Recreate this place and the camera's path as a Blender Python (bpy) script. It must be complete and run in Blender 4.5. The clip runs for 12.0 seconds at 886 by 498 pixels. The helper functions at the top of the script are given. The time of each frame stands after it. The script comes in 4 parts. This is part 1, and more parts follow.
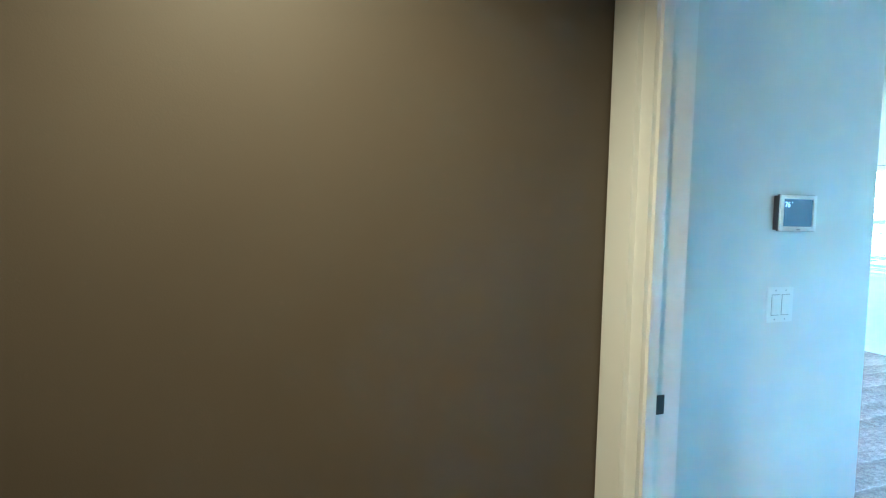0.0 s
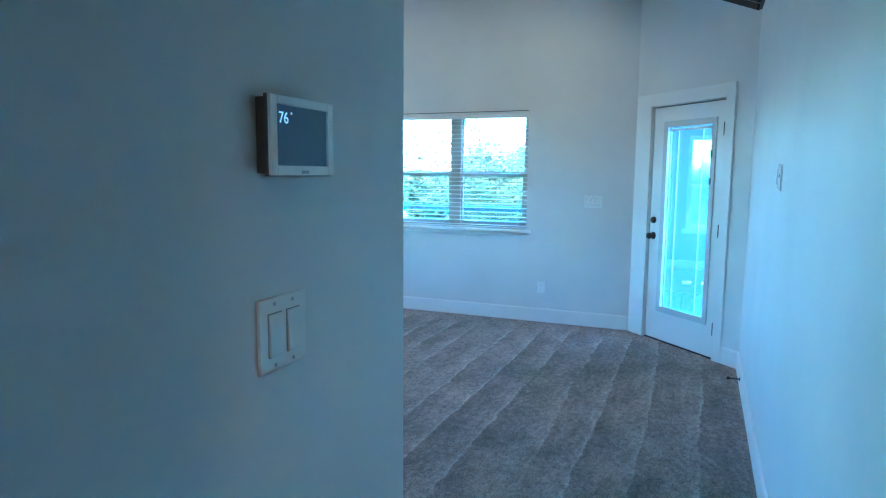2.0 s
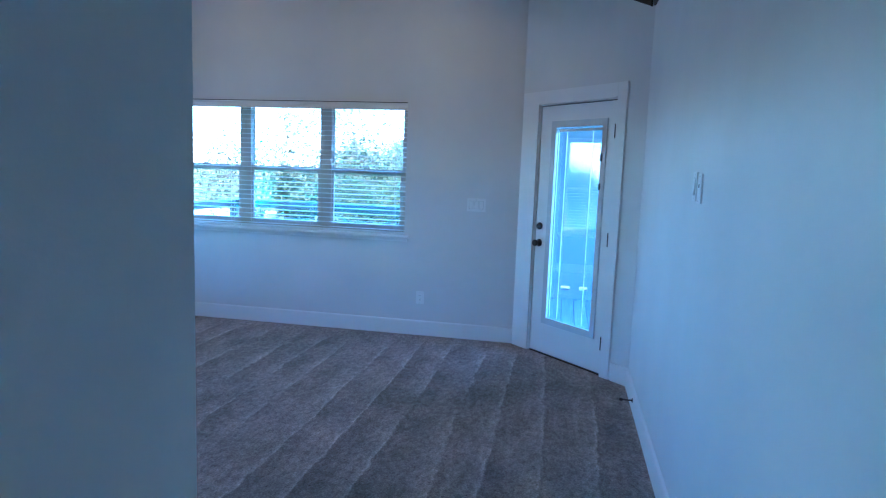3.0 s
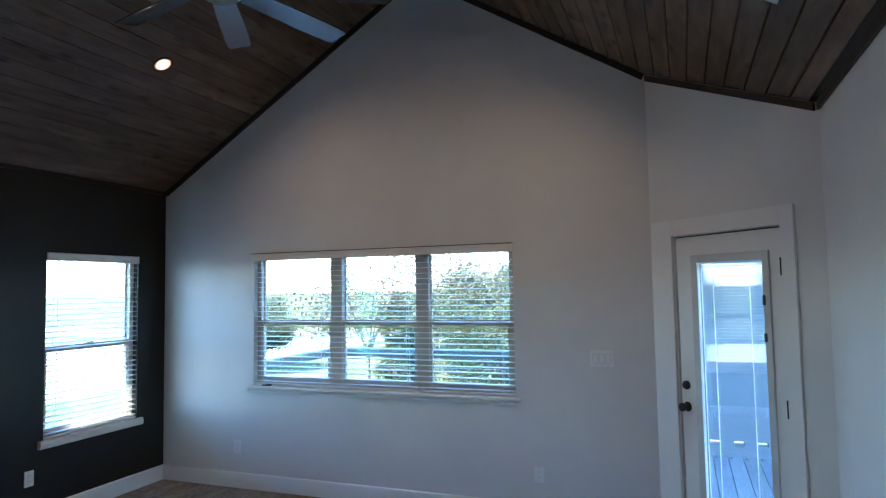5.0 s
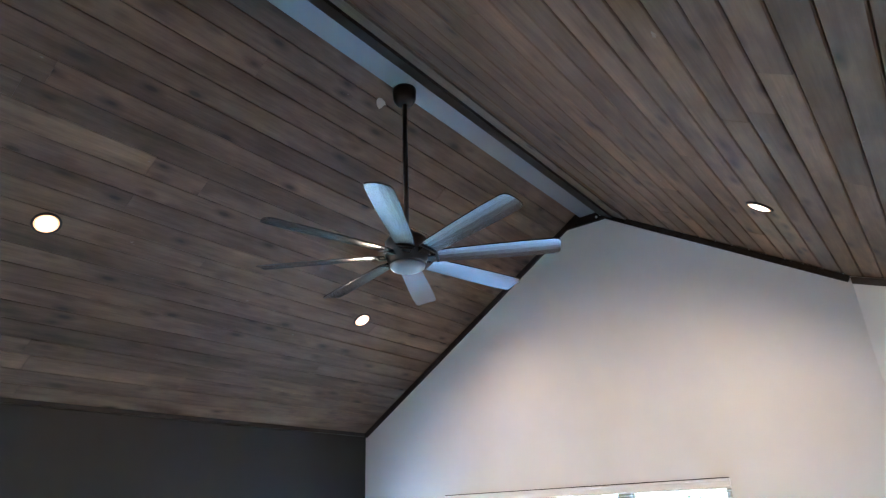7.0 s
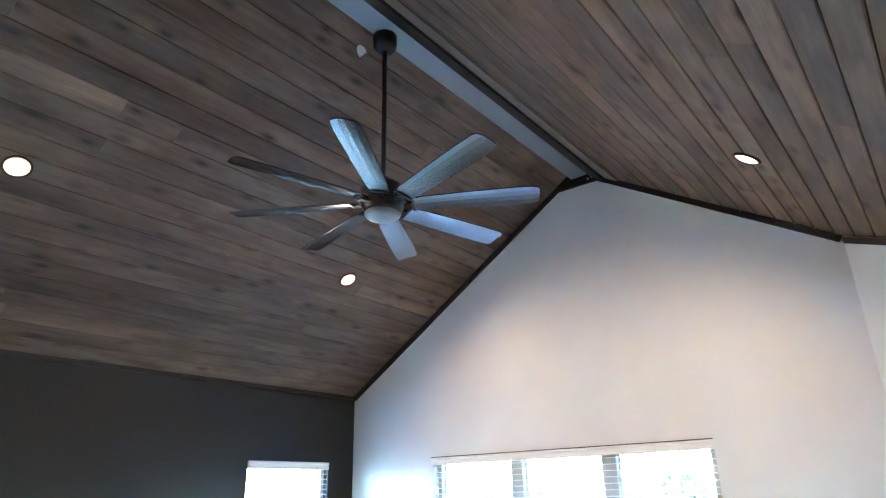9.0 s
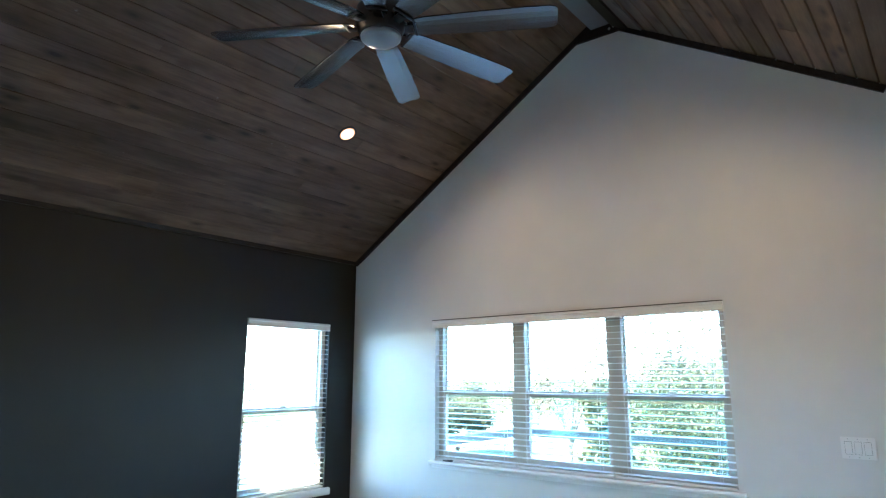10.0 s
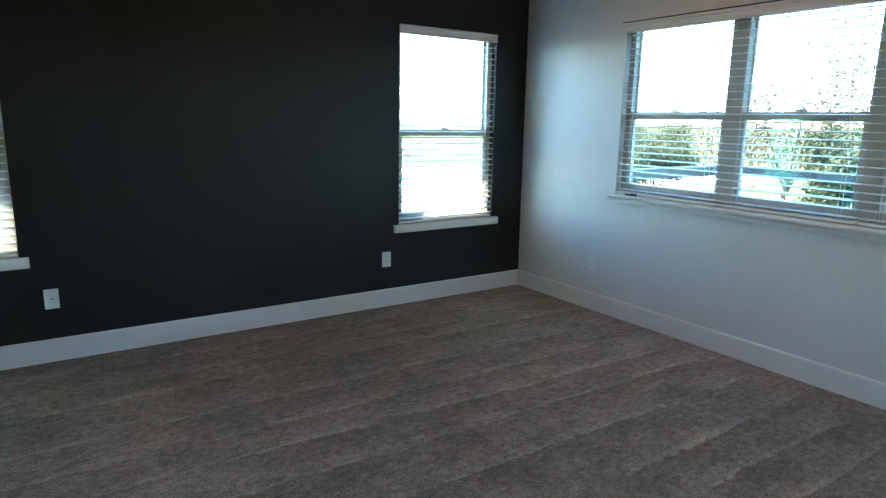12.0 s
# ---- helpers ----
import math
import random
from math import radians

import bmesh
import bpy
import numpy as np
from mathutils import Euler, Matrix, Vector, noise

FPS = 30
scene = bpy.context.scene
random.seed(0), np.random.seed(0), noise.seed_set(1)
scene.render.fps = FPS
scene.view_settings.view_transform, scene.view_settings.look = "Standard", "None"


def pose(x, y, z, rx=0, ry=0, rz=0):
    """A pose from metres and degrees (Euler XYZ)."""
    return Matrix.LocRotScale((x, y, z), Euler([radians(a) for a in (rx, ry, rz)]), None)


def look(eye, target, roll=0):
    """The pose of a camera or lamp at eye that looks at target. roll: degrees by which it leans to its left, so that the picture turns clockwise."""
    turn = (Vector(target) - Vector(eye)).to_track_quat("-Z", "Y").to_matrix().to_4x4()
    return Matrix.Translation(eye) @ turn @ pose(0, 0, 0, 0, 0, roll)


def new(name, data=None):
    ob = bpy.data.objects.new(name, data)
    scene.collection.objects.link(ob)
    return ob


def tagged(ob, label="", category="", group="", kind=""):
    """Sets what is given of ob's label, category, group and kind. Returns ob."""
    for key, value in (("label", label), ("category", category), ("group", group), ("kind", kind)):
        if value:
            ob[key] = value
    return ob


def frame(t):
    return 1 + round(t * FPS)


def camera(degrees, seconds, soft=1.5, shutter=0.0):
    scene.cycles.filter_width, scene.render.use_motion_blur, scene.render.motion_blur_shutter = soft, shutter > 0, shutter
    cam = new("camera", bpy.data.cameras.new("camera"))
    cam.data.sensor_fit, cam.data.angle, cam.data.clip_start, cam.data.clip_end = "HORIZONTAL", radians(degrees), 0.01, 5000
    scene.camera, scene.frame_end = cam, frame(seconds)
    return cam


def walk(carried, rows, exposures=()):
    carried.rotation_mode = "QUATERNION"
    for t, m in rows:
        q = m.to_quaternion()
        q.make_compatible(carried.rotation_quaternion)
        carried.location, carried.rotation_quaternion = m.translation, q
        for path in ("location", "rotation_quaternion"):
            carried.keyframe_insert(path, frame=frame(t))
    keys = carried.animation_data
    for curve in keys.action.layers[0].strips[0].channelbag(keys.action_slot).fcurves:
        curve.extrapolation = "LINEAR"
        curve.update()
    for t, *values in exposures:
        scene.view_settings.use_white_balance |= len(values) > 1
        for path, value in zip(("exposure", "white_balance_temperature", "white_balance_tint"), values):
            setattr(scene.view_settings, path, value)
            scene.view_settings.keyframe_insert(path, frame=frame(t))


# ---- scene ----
cam = camera(70.1, 12.0, 1.2)
PATH = [
    (0, (5.896, -7.095, 1.511), (4.051, -6.334, 1.375), 1.4),
    (0.5, (5.64, -6.863, 1.536), (3.91, -5.875, 1.372), 0.7),
    (0.7, (5.531, -6.758, 1.515), (3.875, -5.647, 1.373), 1.2),
    (1, (5.388, -6.65, 1.507), (3.898, -5.324, 1.357), 1.3),
    (1.2, (5.276, -6.546, 1.492), (3.917, -5.085, 1.345), 1.0),
    (1.5, (5.163, -6.419, 1.49), (4.043, -4.773, 1.302), 0.8),
    (2, (5.01, -6.082, 1.463), (4.258, -4.244, 1.224), 0.5),
    (2.5, (4.908, -5.766, 1.477), (4.433, -3.841, 1.221), 1.2),
    (2.7, (4.865, -5.659, 1.469), (4.49, -3.711, 1.218), 2.2),
    (4.3, (4.663, -4.831, 1.603), (4.245, -2.88, 1.466), 1.1),
    (4.5, (4.622, -4.792, 1.613), (4.131, -2.854, 1.55), 0.7),
    (5, (4.628, -4.696, 1.725), (3.919, -2.83, 1.852), -1.0),
    (5.5, (4.626, -4.688, 1.799), (3.715, -2.951, 2.189), -2.2),
    (6, (4.625, -4.727, 1.861), (3.583, -3.159, 2.538), -3.0),
    (6.5, (4.68, -4.729, 1.902), (3.589, -3.241, 2.673), -2.7),
    (7, (4.687, -4.719, 1.902), (3.569, -3.256, 2.681), -2.4),
    (7.2, (4.678, -4.719, 1.9), (3.55, -3.269, 2.69), -2.4),
    (8.8, (4.731, -4.551, 1.788), (3.588, -3.099, 2.552), -1.6),
    (9, (4.731, -4.52, 1.769), (3.579, -3.054, 2.492), -1.4),
    (9.5, (4.683, -4.417, 1.651), (3.498, -2.918, 2.241), -0.7),
    (10, (4.554, -4.261, 1.583), (3.321, -2.737, 1.982), 0.1),
    (10.5, (4.448, -4.117, 1.522), (3.149, -2.605, 1.686), 0.9),
    (11, (4.369, -3.862, 1.515), (2.985, -2.421, 1.43), 1.5),
    (11.5, (4.293, -3.666, 1.421), (2.788, -2.38, 1.137), 1.9),
    (12, (4.099, -3.547, 1.404), (2.473, -2.455, 1.003), 1.0),
]
EXPOSURES = [(0, 7.02, 3720, -24), (0.5, 6.2, 3600, -25), (0.7, 5.93, 3620, -22), (1, 5.67, 3600, -22), (1.5, 5.23, 3600, -22), (2.0, 5.05, 3720, -20), (2.5, 4.74, 3710, -8), (4.5, 3.84, 4860, 1), (5.0, 3.97, 5070, 1), (5.5, 4.11, 5270, 3), (6.5, 5.46, 5150, 4), (7, 5.97, 5080, 2), (9, 6.17, 5020, 0), (9.5, 5.73, 5130, -2), (10, 5.03, 5180, -4), (10.5, 4.55, 5180, -4), (11, 4.42, 5300, -6), (11.4, 4.26, 5350, -8), (12, 4.17, 5450, -8)]
walk(cam, [(t, look(eye, target, roll)) for t, eye, target, roll in PATH], EXPOSURES)

# ---- world, sun and lamps ----
SUN_EL, SUN_AZ = radians(48), radians(200)
world = bpy.data.worlds.new("sky")
scene.world = world
world.use_nodes = True
sky = world.node_tree.nodes.new("ShaderNodeTexSky")
sky.sky_type, sky.sun_disc = "NISHITA", False
sky.dust_density, sky.ozone_density = 0.2, 4.0
sky.sun_elevation, sky.sun_rotation = SUN_EL, SUN_AZ
back = world.node_tree.nodes["Background"]
back.inputs["Strength"].default_value = 0.15
world.node_tree.links.new(sky.outputs[0], back.inputs["Color"])


def lamp(name, kind, energy, colour, matrix, **settings):
    data = bpy.data.lights.new(name, kind)
    data.energy, data.color = energy, colour
    if "size" in settings:
        data.shape, data.size, data.size_y = "RECTANGLE", settings["size"], settings["size_y"]
    if "radius" in settings:
        data.shadow_soft_size = settings["radius"]
    if "cone" in settings:
        data.spot_size, data.spot_blend = radians(settings["cone"]), settings["blend"]
    if "angle" in settings:
        data.angle = radians(settings["angle"])
    ob = new(name, data)
    ob.matrix_world = matrix
    return ob


sun_from = Vector((math.sin(SUN_AZ) * math.cos(SUN_EL), math.cos(SUN_AZ) * math.cos(SUN_EL), math.sin(SUN_EL)))
lamp("sun", "SUN", 3.3, (1.0, 0.88, 0.70), look(sun_from * 50, (0, 0, 0)), angle=0.5)

# ---- plan ----
EAST, NORTH, SOUTH = 5.33, 0.0, -4.83      # room: x 0..EAST, y SOUTH..NORTH
EAVE, RISE, RIDGE = 2.698, 0.623, 2.6475    # ceiling: z at the side walls, slope, ridge line
HALL, ENTRY, ENTRY_OUT = 4.403, -5.87, -6.0
DIAG = 4.419                               # the corner wall lies on x + y = DIAG
WALL = 0.14


def ceil_z(x):
    return EAVE + RISE * (x if x < RIDGE else 2 * RIDGE - x)


WARM = (1.0, 0.61, 0.35)
LIGHTS = [(1.13, -1.19), (1.17, -3.6), (4.172, -1.17)]

# ---- materials ----


def material(name, base, rough=0.6, metal=0.0, spec=0.5):
    m = bpy.data.materials.new(name)
    m.use_nodes = True
    b = m.node_tree.nodes["Principled BSDF"]
    b.inputs["Base Color"].default_value = (*base, 1)
    b.inputs["Roughness"].default_value = rough
    b.inputs["Metallic"].default_value = metal
    b.inputs["Specular IOR Level"].default_value = spec
    return m


def node(m, kind, **inputs):
    n = m.node_tree.nodes.new(kind)
    for key, value in inputs.items():
        n.inputs[key.replace("_", " ")].default_value = value
    return n


def link(m, a, b):
    m.node_tree.links.new(a, b)


def coords(m, scale=(1, 1, 1)):
    tc, mp = node(m, "ShaderNodeTexCoord"), node(m, "ShaderNodeMapping")
    mp.inputs["Scale"].default_value = scale
    link(m, tc.outputs["Object"], mp.inputs["Vector"])
    return mp.outputs["Vector"]


def ramp(m, fac, stops):
    r = node(m, "ShaderNodeValToRGB")
    while len(r.color_ramp.elements) < len(stops):
        r.color_ramp.elements.new(0.5)
    for e, (p, c) in zip(r.color_ramp.elements, stops):
        e.position, e.color = p, (*c, 1)
    link(m, fac, r.inputs["Fac"])
    return r.outputs["Color"]


def mix(m, fac, a, b, blend="MIX"):
    n = node(m, "ShaderNodeMix")
    n.data_type, n.blend_type = "RGBA", blend
    for value, socket in ((fac, n.inputs[0]), (a, n.inputs[6]), (b, n.inputs[7])):
        if hasattr(value, "links"):
            link(m, value, socket)
        elif isinstance(value, tuple):
            socket.default_value = (*value, 1)
        else:
            socket.default_value = value
    return n.outputs[2]


def bump(m, height, strength, distance=0.01, after=None):
    n = node(m, "ShaderNodeBump", Strength=strength, Distance=distance)
    link(m, height, n.inputs["Height"])
    if after:
        link(m, after, n.inputs["Normal"])
    link(m, n.outputs["Normal"], m.node_tree.nodes["Principled BSDF"].inputs["Normal"])
    return n.outputs["Normal"]


def base_of(m, colour):
    link(m, colour, m.node_tree.nodes["Principled BSDF"].inputs["Base Color"])


def noise_of(m, vec, scale, detail=3, rough=0.55):
    n = node(m, "ShaderNodeTexNoise", Scale=scale, Detail=detail, Roughness=rough)
    link(m, vec, n.inputs["Vector"])
    return n.outputs["Fac"]


def paint(name, base, rough=0.55, relief=0.12, wear=0.05):
    """Rolled wall paint: broad unevenness in tone and a fine orange-peel relief."""
    m = material(name, base, rough)
    v = coords(m)
    lo = tuple(c * (1 - wear) for c in base)
    hi = tuple(min(1, c * (1 + wear)) for c in base)
    base_of(m, ramp(m, noise_of(m, v, 1.3, 4), [(0.3, lo), (0.7, hi)]))
    bump(m, noise_of(m, v, 220, 2), relief, 0.002)
    return m


wall_paint = paint("wall_paint", (0.73, 0.725, 0.71), 0.47)
charcoal = paint("charcoal_paint", (0.0112, 0.0109, 0.0094), 0.5, 0.1, 0.08)
charcoal.node_tree.nodes["Principled BSDF"].inputs["Specular IOR Level"].default_value = 0.4
taupe = paint("taupe_paint", (0.091, 0.073, 0.051), 0.5, 0.12, 0.05)
trim_paint = paint("trim_paint", (0.83, 0.83, 0.82), 0.35, 0.03, 0.02)
vinyl = paint("window_vinyl", (0.57, 0.50, 0.41), 0.45, 0.02, 0.03)
blind_white = paint("blind_white", (0.84, 0.84, 0.83), 0.4, 0.02, 0.02)
plastic = paint("white_plastic", (0.82, 0.82, 0.81), 0.35, 0.01, 0.02)
black_metal = paint("black_metal", (0.012, 0.012, 0.012), 0.4, 0.03, 0.1)
slot_grey = material("slot_grey", (0.30, 0.30, 0.30), 0.6)
rubber = material("spacer_rubber", (0.06, 0.065, 0.07), 0.6)
slot_dark = material("slot_dark", (0.01, 0.01, 0.01), 0.6)
case_plastic = paint("case_plastic", (0.86, 0.86, 0.86), 0.3, 0.01, 0.02)
steel = material("hinge_steel", (0.55, 0.55, 0.56), 0.35, 1.0)
plaster_out = paint("porch_siding", (0.15, 0.175, 0.205), 0.7, 0.1, 0.05)


def wood(name, dark, light, along=1, rough=0.55, islands=True, grey=None):
    """Stained boards: streaky grain along one axis, knots, a tone for each board."""
    m = material(name, dark, rough, 0, 0.35)
    stretch = [9.0, 9.0, 9.0]
    stretch[along] = 0.55
    v = coords(m, tuple(stretch))
    shift = node(m, "ShaderNodeVectorMath")
    shift.operation = "ADD"
    if islands:
        per = node(m, "ShaderNodeNewGeometry").outputs["Random Per Island"]
    else:
        per = node(m, "ShaderNodeObjectInfo").outputs["Random"]
    mul = node(m, "ShaderNodeMath")
    mul.operation = "MULTIPLY"
    mul.inputs[1].default_value = 37.0
    link(m, per, mul.inputs[0])
    link(m, v, shift.inputs[0])
    link(m, mul.outputs[0], shift.inputs[1])
    vec = shift.outputs[0]
    grain = noise_of(m, vec, 2.0, 7, 0.66)
    fleck = noise_of(m, v, 9.0, 4, 0.7)
    broad = noise_of(m, vec, 0.35, 3)
    c = ramp(m, grain, [(0.32, dark), (0.52, tuple((a + b) / 2 for a, b in zip(dark, light))), (0.72, light)])
    tone = ramp(m, per, [(0.0, (0.62, 0.60, 0.58)), (0.35, (0.95, 0.90, 0.86)), (0.6, (1.02, 1.03, 1.06)), (1.0, (1.42, 1.37, 1.30))])
    c = mix(m, 0.85, c, tone, "MULTIPLY")
    c = mix(m, ramp(m, broad, [(0.45, (0, 0, 0)), (0.7, (0.55, 0.55, 0.55))]), c, grey or light)
    knots = node(m, "ShaderNodeTexVoronoi", Scale=1.0)
    kv = coords(m, tuple(7.0 if i != along else 2.2 for i in range(3)))
    link(m, kv, knots.inputs["Vector"])
    c = mix(m, ramp(m, knots.outputs["Distance"], [(0.06, (0.9, 0.9, 0.9)), (0.16, (0, 0, 0))]), c, tuple(x * 0.3 for x in dark))
    c = mix(m, 0.55, c, ramp(m, fleck, [(0.3, (0.62, 0.62, 0.62)), (0.7, (1.3, 1.3, 1.3))]), "MULTIPLY")
    scuff = noise_of(m, coords(m, tuple(4.0 if i != along else 1.4 for i in range(3))), 3.0, 5, 0.8)
    c = mix(m, ramp(m, scuff, [(0.70, (0, 0, 0)), (0.76, (0.55, 0.55, 0.55))]), c, tuple(min(1, x * 1.9) for x in light))
    base_of(m, c)
    bump(m, grain, 0.35, 0.002)
    return m




def stained_boards(name):
    """Weathered-grey stain on rough softwood: a tone for each board, cloudy stain, soft grain, knots, pale scuffs."""
    m = material(name, (0.1, 0.08, 0.06), 0.6, 0, 0.3)
    per = node(m, "ShaderNodeNewGeometry").outputs["Random Per Island"]
    mul = node(m, "ShaderNodeMath")
    mul.operation = "MULTIPLY"
    mul.inputs[1].default_value = 61.0
    link(m, per, mul.inputs[0])

    def shifted(scale):
        add = node(m, "ShaderNodeVectorMath")
        add.operation = "ADD"
        link(m, coords(m, scale), add.inputs[0])
        link(m, mul.outputs[0], add.inputs[1])
        return add.outputs[0]

    c = ramp(m, per, [(0.0, (0.111, 0.078, 0.053)), (0.25, (0.163, 0.112, 0.074)), (0.45, (0.126, 0.090, 0.064)), (0.65, (0.189, 0.126, 0.082)), (0.85, (0.137, 0.097, 0.068)), (1.0, (0.210, 0.145, 0.097))])
    cloud = noise_of(m, shifted((2.6, 0.8, 2.6)), 1.6, 5, 0.6)
    c = mix(m, 0.9, c, ramp(m, cloud, [(0.3, (0.5, 0.485, 0.47)), (0.52, (0.98, 0.98, 0.98)), (0.72, (1.5, 1.47, 1.42))]), "MULTIPLY")
    vein = noise_of(m, shifted((15.0, 1.5, 15.0)), 1.5, 4, 0.55)
    c = mix(m, 0.8, c, ramp(m, vein, [(0.32, (0.70, 0.69, 0.68)), (0.5, (1.0, 1.0, 1.0)), (0.7, (1.22, 1.22, 1.22))]), "MULTIPLY")
    grain = noise_of(m, shifted((70.0, 2.6, 70.0)), 1.6, 4, 0.6)
    c = mix(m, 0.6, c, ramp(m, grain, [(0.3, (0.82, 0.82, 0.82)), (0.7, (1.16, 1.16, 1.16))]), "MULTIPLY")
    knots = node(m, "ShaderNodeTexVoronoi", Scale=1.0)
    link(m, shifted((9.0, 3.4, 9.0)), knots.inputs["Vector"])
    c = mix(m, ramp(m, knots.outputs["Distance"], [(0.08, (0.88, 0.88, 0.88)), (0.14, (0.5, 0.5, 0.5)), (0.3, (0, 0, 0))]), c, (0.036, 0.028, 0.022))
    scuff = noise_of(m, shifted((9.0, 5.0, 9.0)), 1.7, 3, 0.6)
    c = mix(m, ramp(m, scuff, [(0.735, (0, 0, 0)), (0.775, (0.5, 0.5, 0.5))]), c, (0.30, 0.275, 0.24))
    base_of(m, c)
    n = bump(m, vein, 0.25, 0.003)
    bump(m, grain, 0.3, 0.0015, n)
    return m


ceiling_wood = stained_boards("ceiling_wood")
trim_wood = wood("dark_trim_wood", (0.014, 0.012, 0.011), (0.035, 0.03, 0.027), 1, 0.5, False)
deck_wood = wood("deck_wood", (0.17, 0.19, 0.21), (0.28, 0.30, 0.32), 1, 0.7, False)
bark = wood("bark", (0.05, 0.04, 0.03), (0.16, 0.13, 0.1), 2, 0.9, False)


def carpet_material():
    """Cut pile laid over by vacuum strokes that run along y, their light and shade painted in."""
    m = material("carpet", (0.2, 0.17, 0.15), 0.95, 0, 0.1)
    v = coords(m)
    sway = noise_of(m, coords(m, (2.6, 0.16, 1.0)), 0.7, 3)
    sep = node(m, "ShaderNodeSeparateXYZ")
    link(m, v, sep.inputs[0])
    add = node(m, "ShaderNodeMath")
    add.operation = "MULTIPLY_ADD"
    add.inputs[1].default_value = 0.42
    link(m, sway, add.inputs[0])
    link(m, sep.outputs["X"], add.inputs[2])
    rough_edge = node(m, "ShaderNodeMath")
    rough_edge.operation = "MULTIPLY_ADD"
    rough_edge.inputs[1].default_value = 0.10
    link(m, noise_of(m, coords(m, (1.0, 0.5, 1.0)), 9.0, 5, 0.7), rough_edge.inputs[0])
    link(m, add.outputs[0], rough_edge.inputs[2])
    comb = node(m, "ShaderNodeCombineXYZ")
    link(m, rough_edge.outputs[0], comb.inputs["X"])
    wave = node(m, "ShaderNodeTexWave", Scale=1.12, Distortion=0.0)
    wave.wave_profile = "SAW"
    link(m, comb.outputs[0], wave.inputs["Vector"])
    tuft = noise_of(m, v, 95, 6, 0.8)
    clump = noise_of(m, coords(m, (1.0, 0.6, 1.0)), 34, 4, 0.7)
    streak = noise_of(m, coords(m, (7.0, 0.9, 1.0)), 2.0, 4, 0.65)
    patch = noise_of(m, v, 1.5, 3)
    c = ramp(m, tuft, [(0.32, (0.155, 0.136, 0.120)), (0.5, (0.298, 0.263, 0.234)), (0.68, (0.485, 0.432, 0.386))])
    # stroke relief as colour: highlight on the ridge, shade at its foot
    lay = ramp(m, wave.outputs["Fac"], [(0.0, (0.76, 0.76, 0.76)), (0.4, (0.88, 0.88, 0.88)), (0.75, (1.03, 1.03, 1.03)), (0.9, (1.18, 1.18, 1.18)), (0.955, (1.5, 1.5, 1.5)), (1.0, (0.72, 0.72, 0.72))])
    reach = node(m, "ShaderNodeMath")          # the strokes stop short of the gable
    reach.operation = "MULTIPLY_ADD"
    reach.inputs[1].default_value = 0.9
    link(m, noise_of(m, coords(m, (2.6, 0.3, 1.0)), 1.0, 1), reach.inputs[0])
    link(m, sep.outputs["Y"], reach.inputs[2])
    ends = node(m, "ShaderNodeMapRange", From_Min=-0.02, From_Max=0.22, To_Min=1.0, To_Max=0.12)
    link(m, reach.outputs[0], ends.inputs["Value"])
    laid = mix(m, 1.0, ramp(m, patch, [(0.38, (0.22, 0.22, 0.22)), (0.56, (1.0, 1.0, 1.0))]), ends.outputs["Result"], "MULTIPLY")
    east = node(m, "ShaderNodeMapRange", From_Min=0.6, From_Max=3.2, To_Min=0.6, To_Max=1.0)
    link(m, sep.outputs["X"], east.inputs["Value"])
    laid = mix(m, 1.0, laid, east.outputs["Result"], "MULTIPLY")
    c = mix(m, laid, c, mix(m, 1.0, c, lay, "MULTIPLY"))
    blotch = noise_of(m, coords(m, (1.0, 0.6, 1.0)), 5.5, 5, 0.7)
    c = mix(m, 0.9, c, ramp(m, blotch, [(0.34, (0.76, 0.78, 0.76)), (0.5, (1.0, 1.0, 0.98)), (0.66, (1.24, 1.19, 1.14))]), "MULTIPLY")
    c = mix(m, 0.45, c, ramp(m, streak, [(0.3, (0.72, 0.72, 0.72)), (0.7, (1.22, 1.22, 1.22))]), "MULTIPLY")
    c = mix(m, 0.85, c, ramp(m, clump, [(0.3, (0.55, 0.55, 0.55)), (0.7, (1.38, 1.38, 1.38))]), "MULTIPLY")
    broad = noise_of(m, v, 0.8, 3)
    c = mix(m, 0.9, c, ramp(m, broad, [(0.35, (0.80, 0.84, 0.82)), (0.65, (1.18, 1.12, 1.10))]), "MULTIPLY")
    dots = noise_of(m, v, 48, 2, 0.5)
    c = mix(m, ramp(m, dots, [(0.66, (0, 0, 0)), (0.74, (0.75, 0.75, 0.75))]), c, (0.05, 0.042, 0.036))
    base_of(m, c)
    n = bump(m, streak, 0.12, 0.02)
    n = bump(m, clump, 0.7, 0.012, n)
    bump(m, tuft, 0.9, 0.006, n)
    return m


carpet = carpet_material()


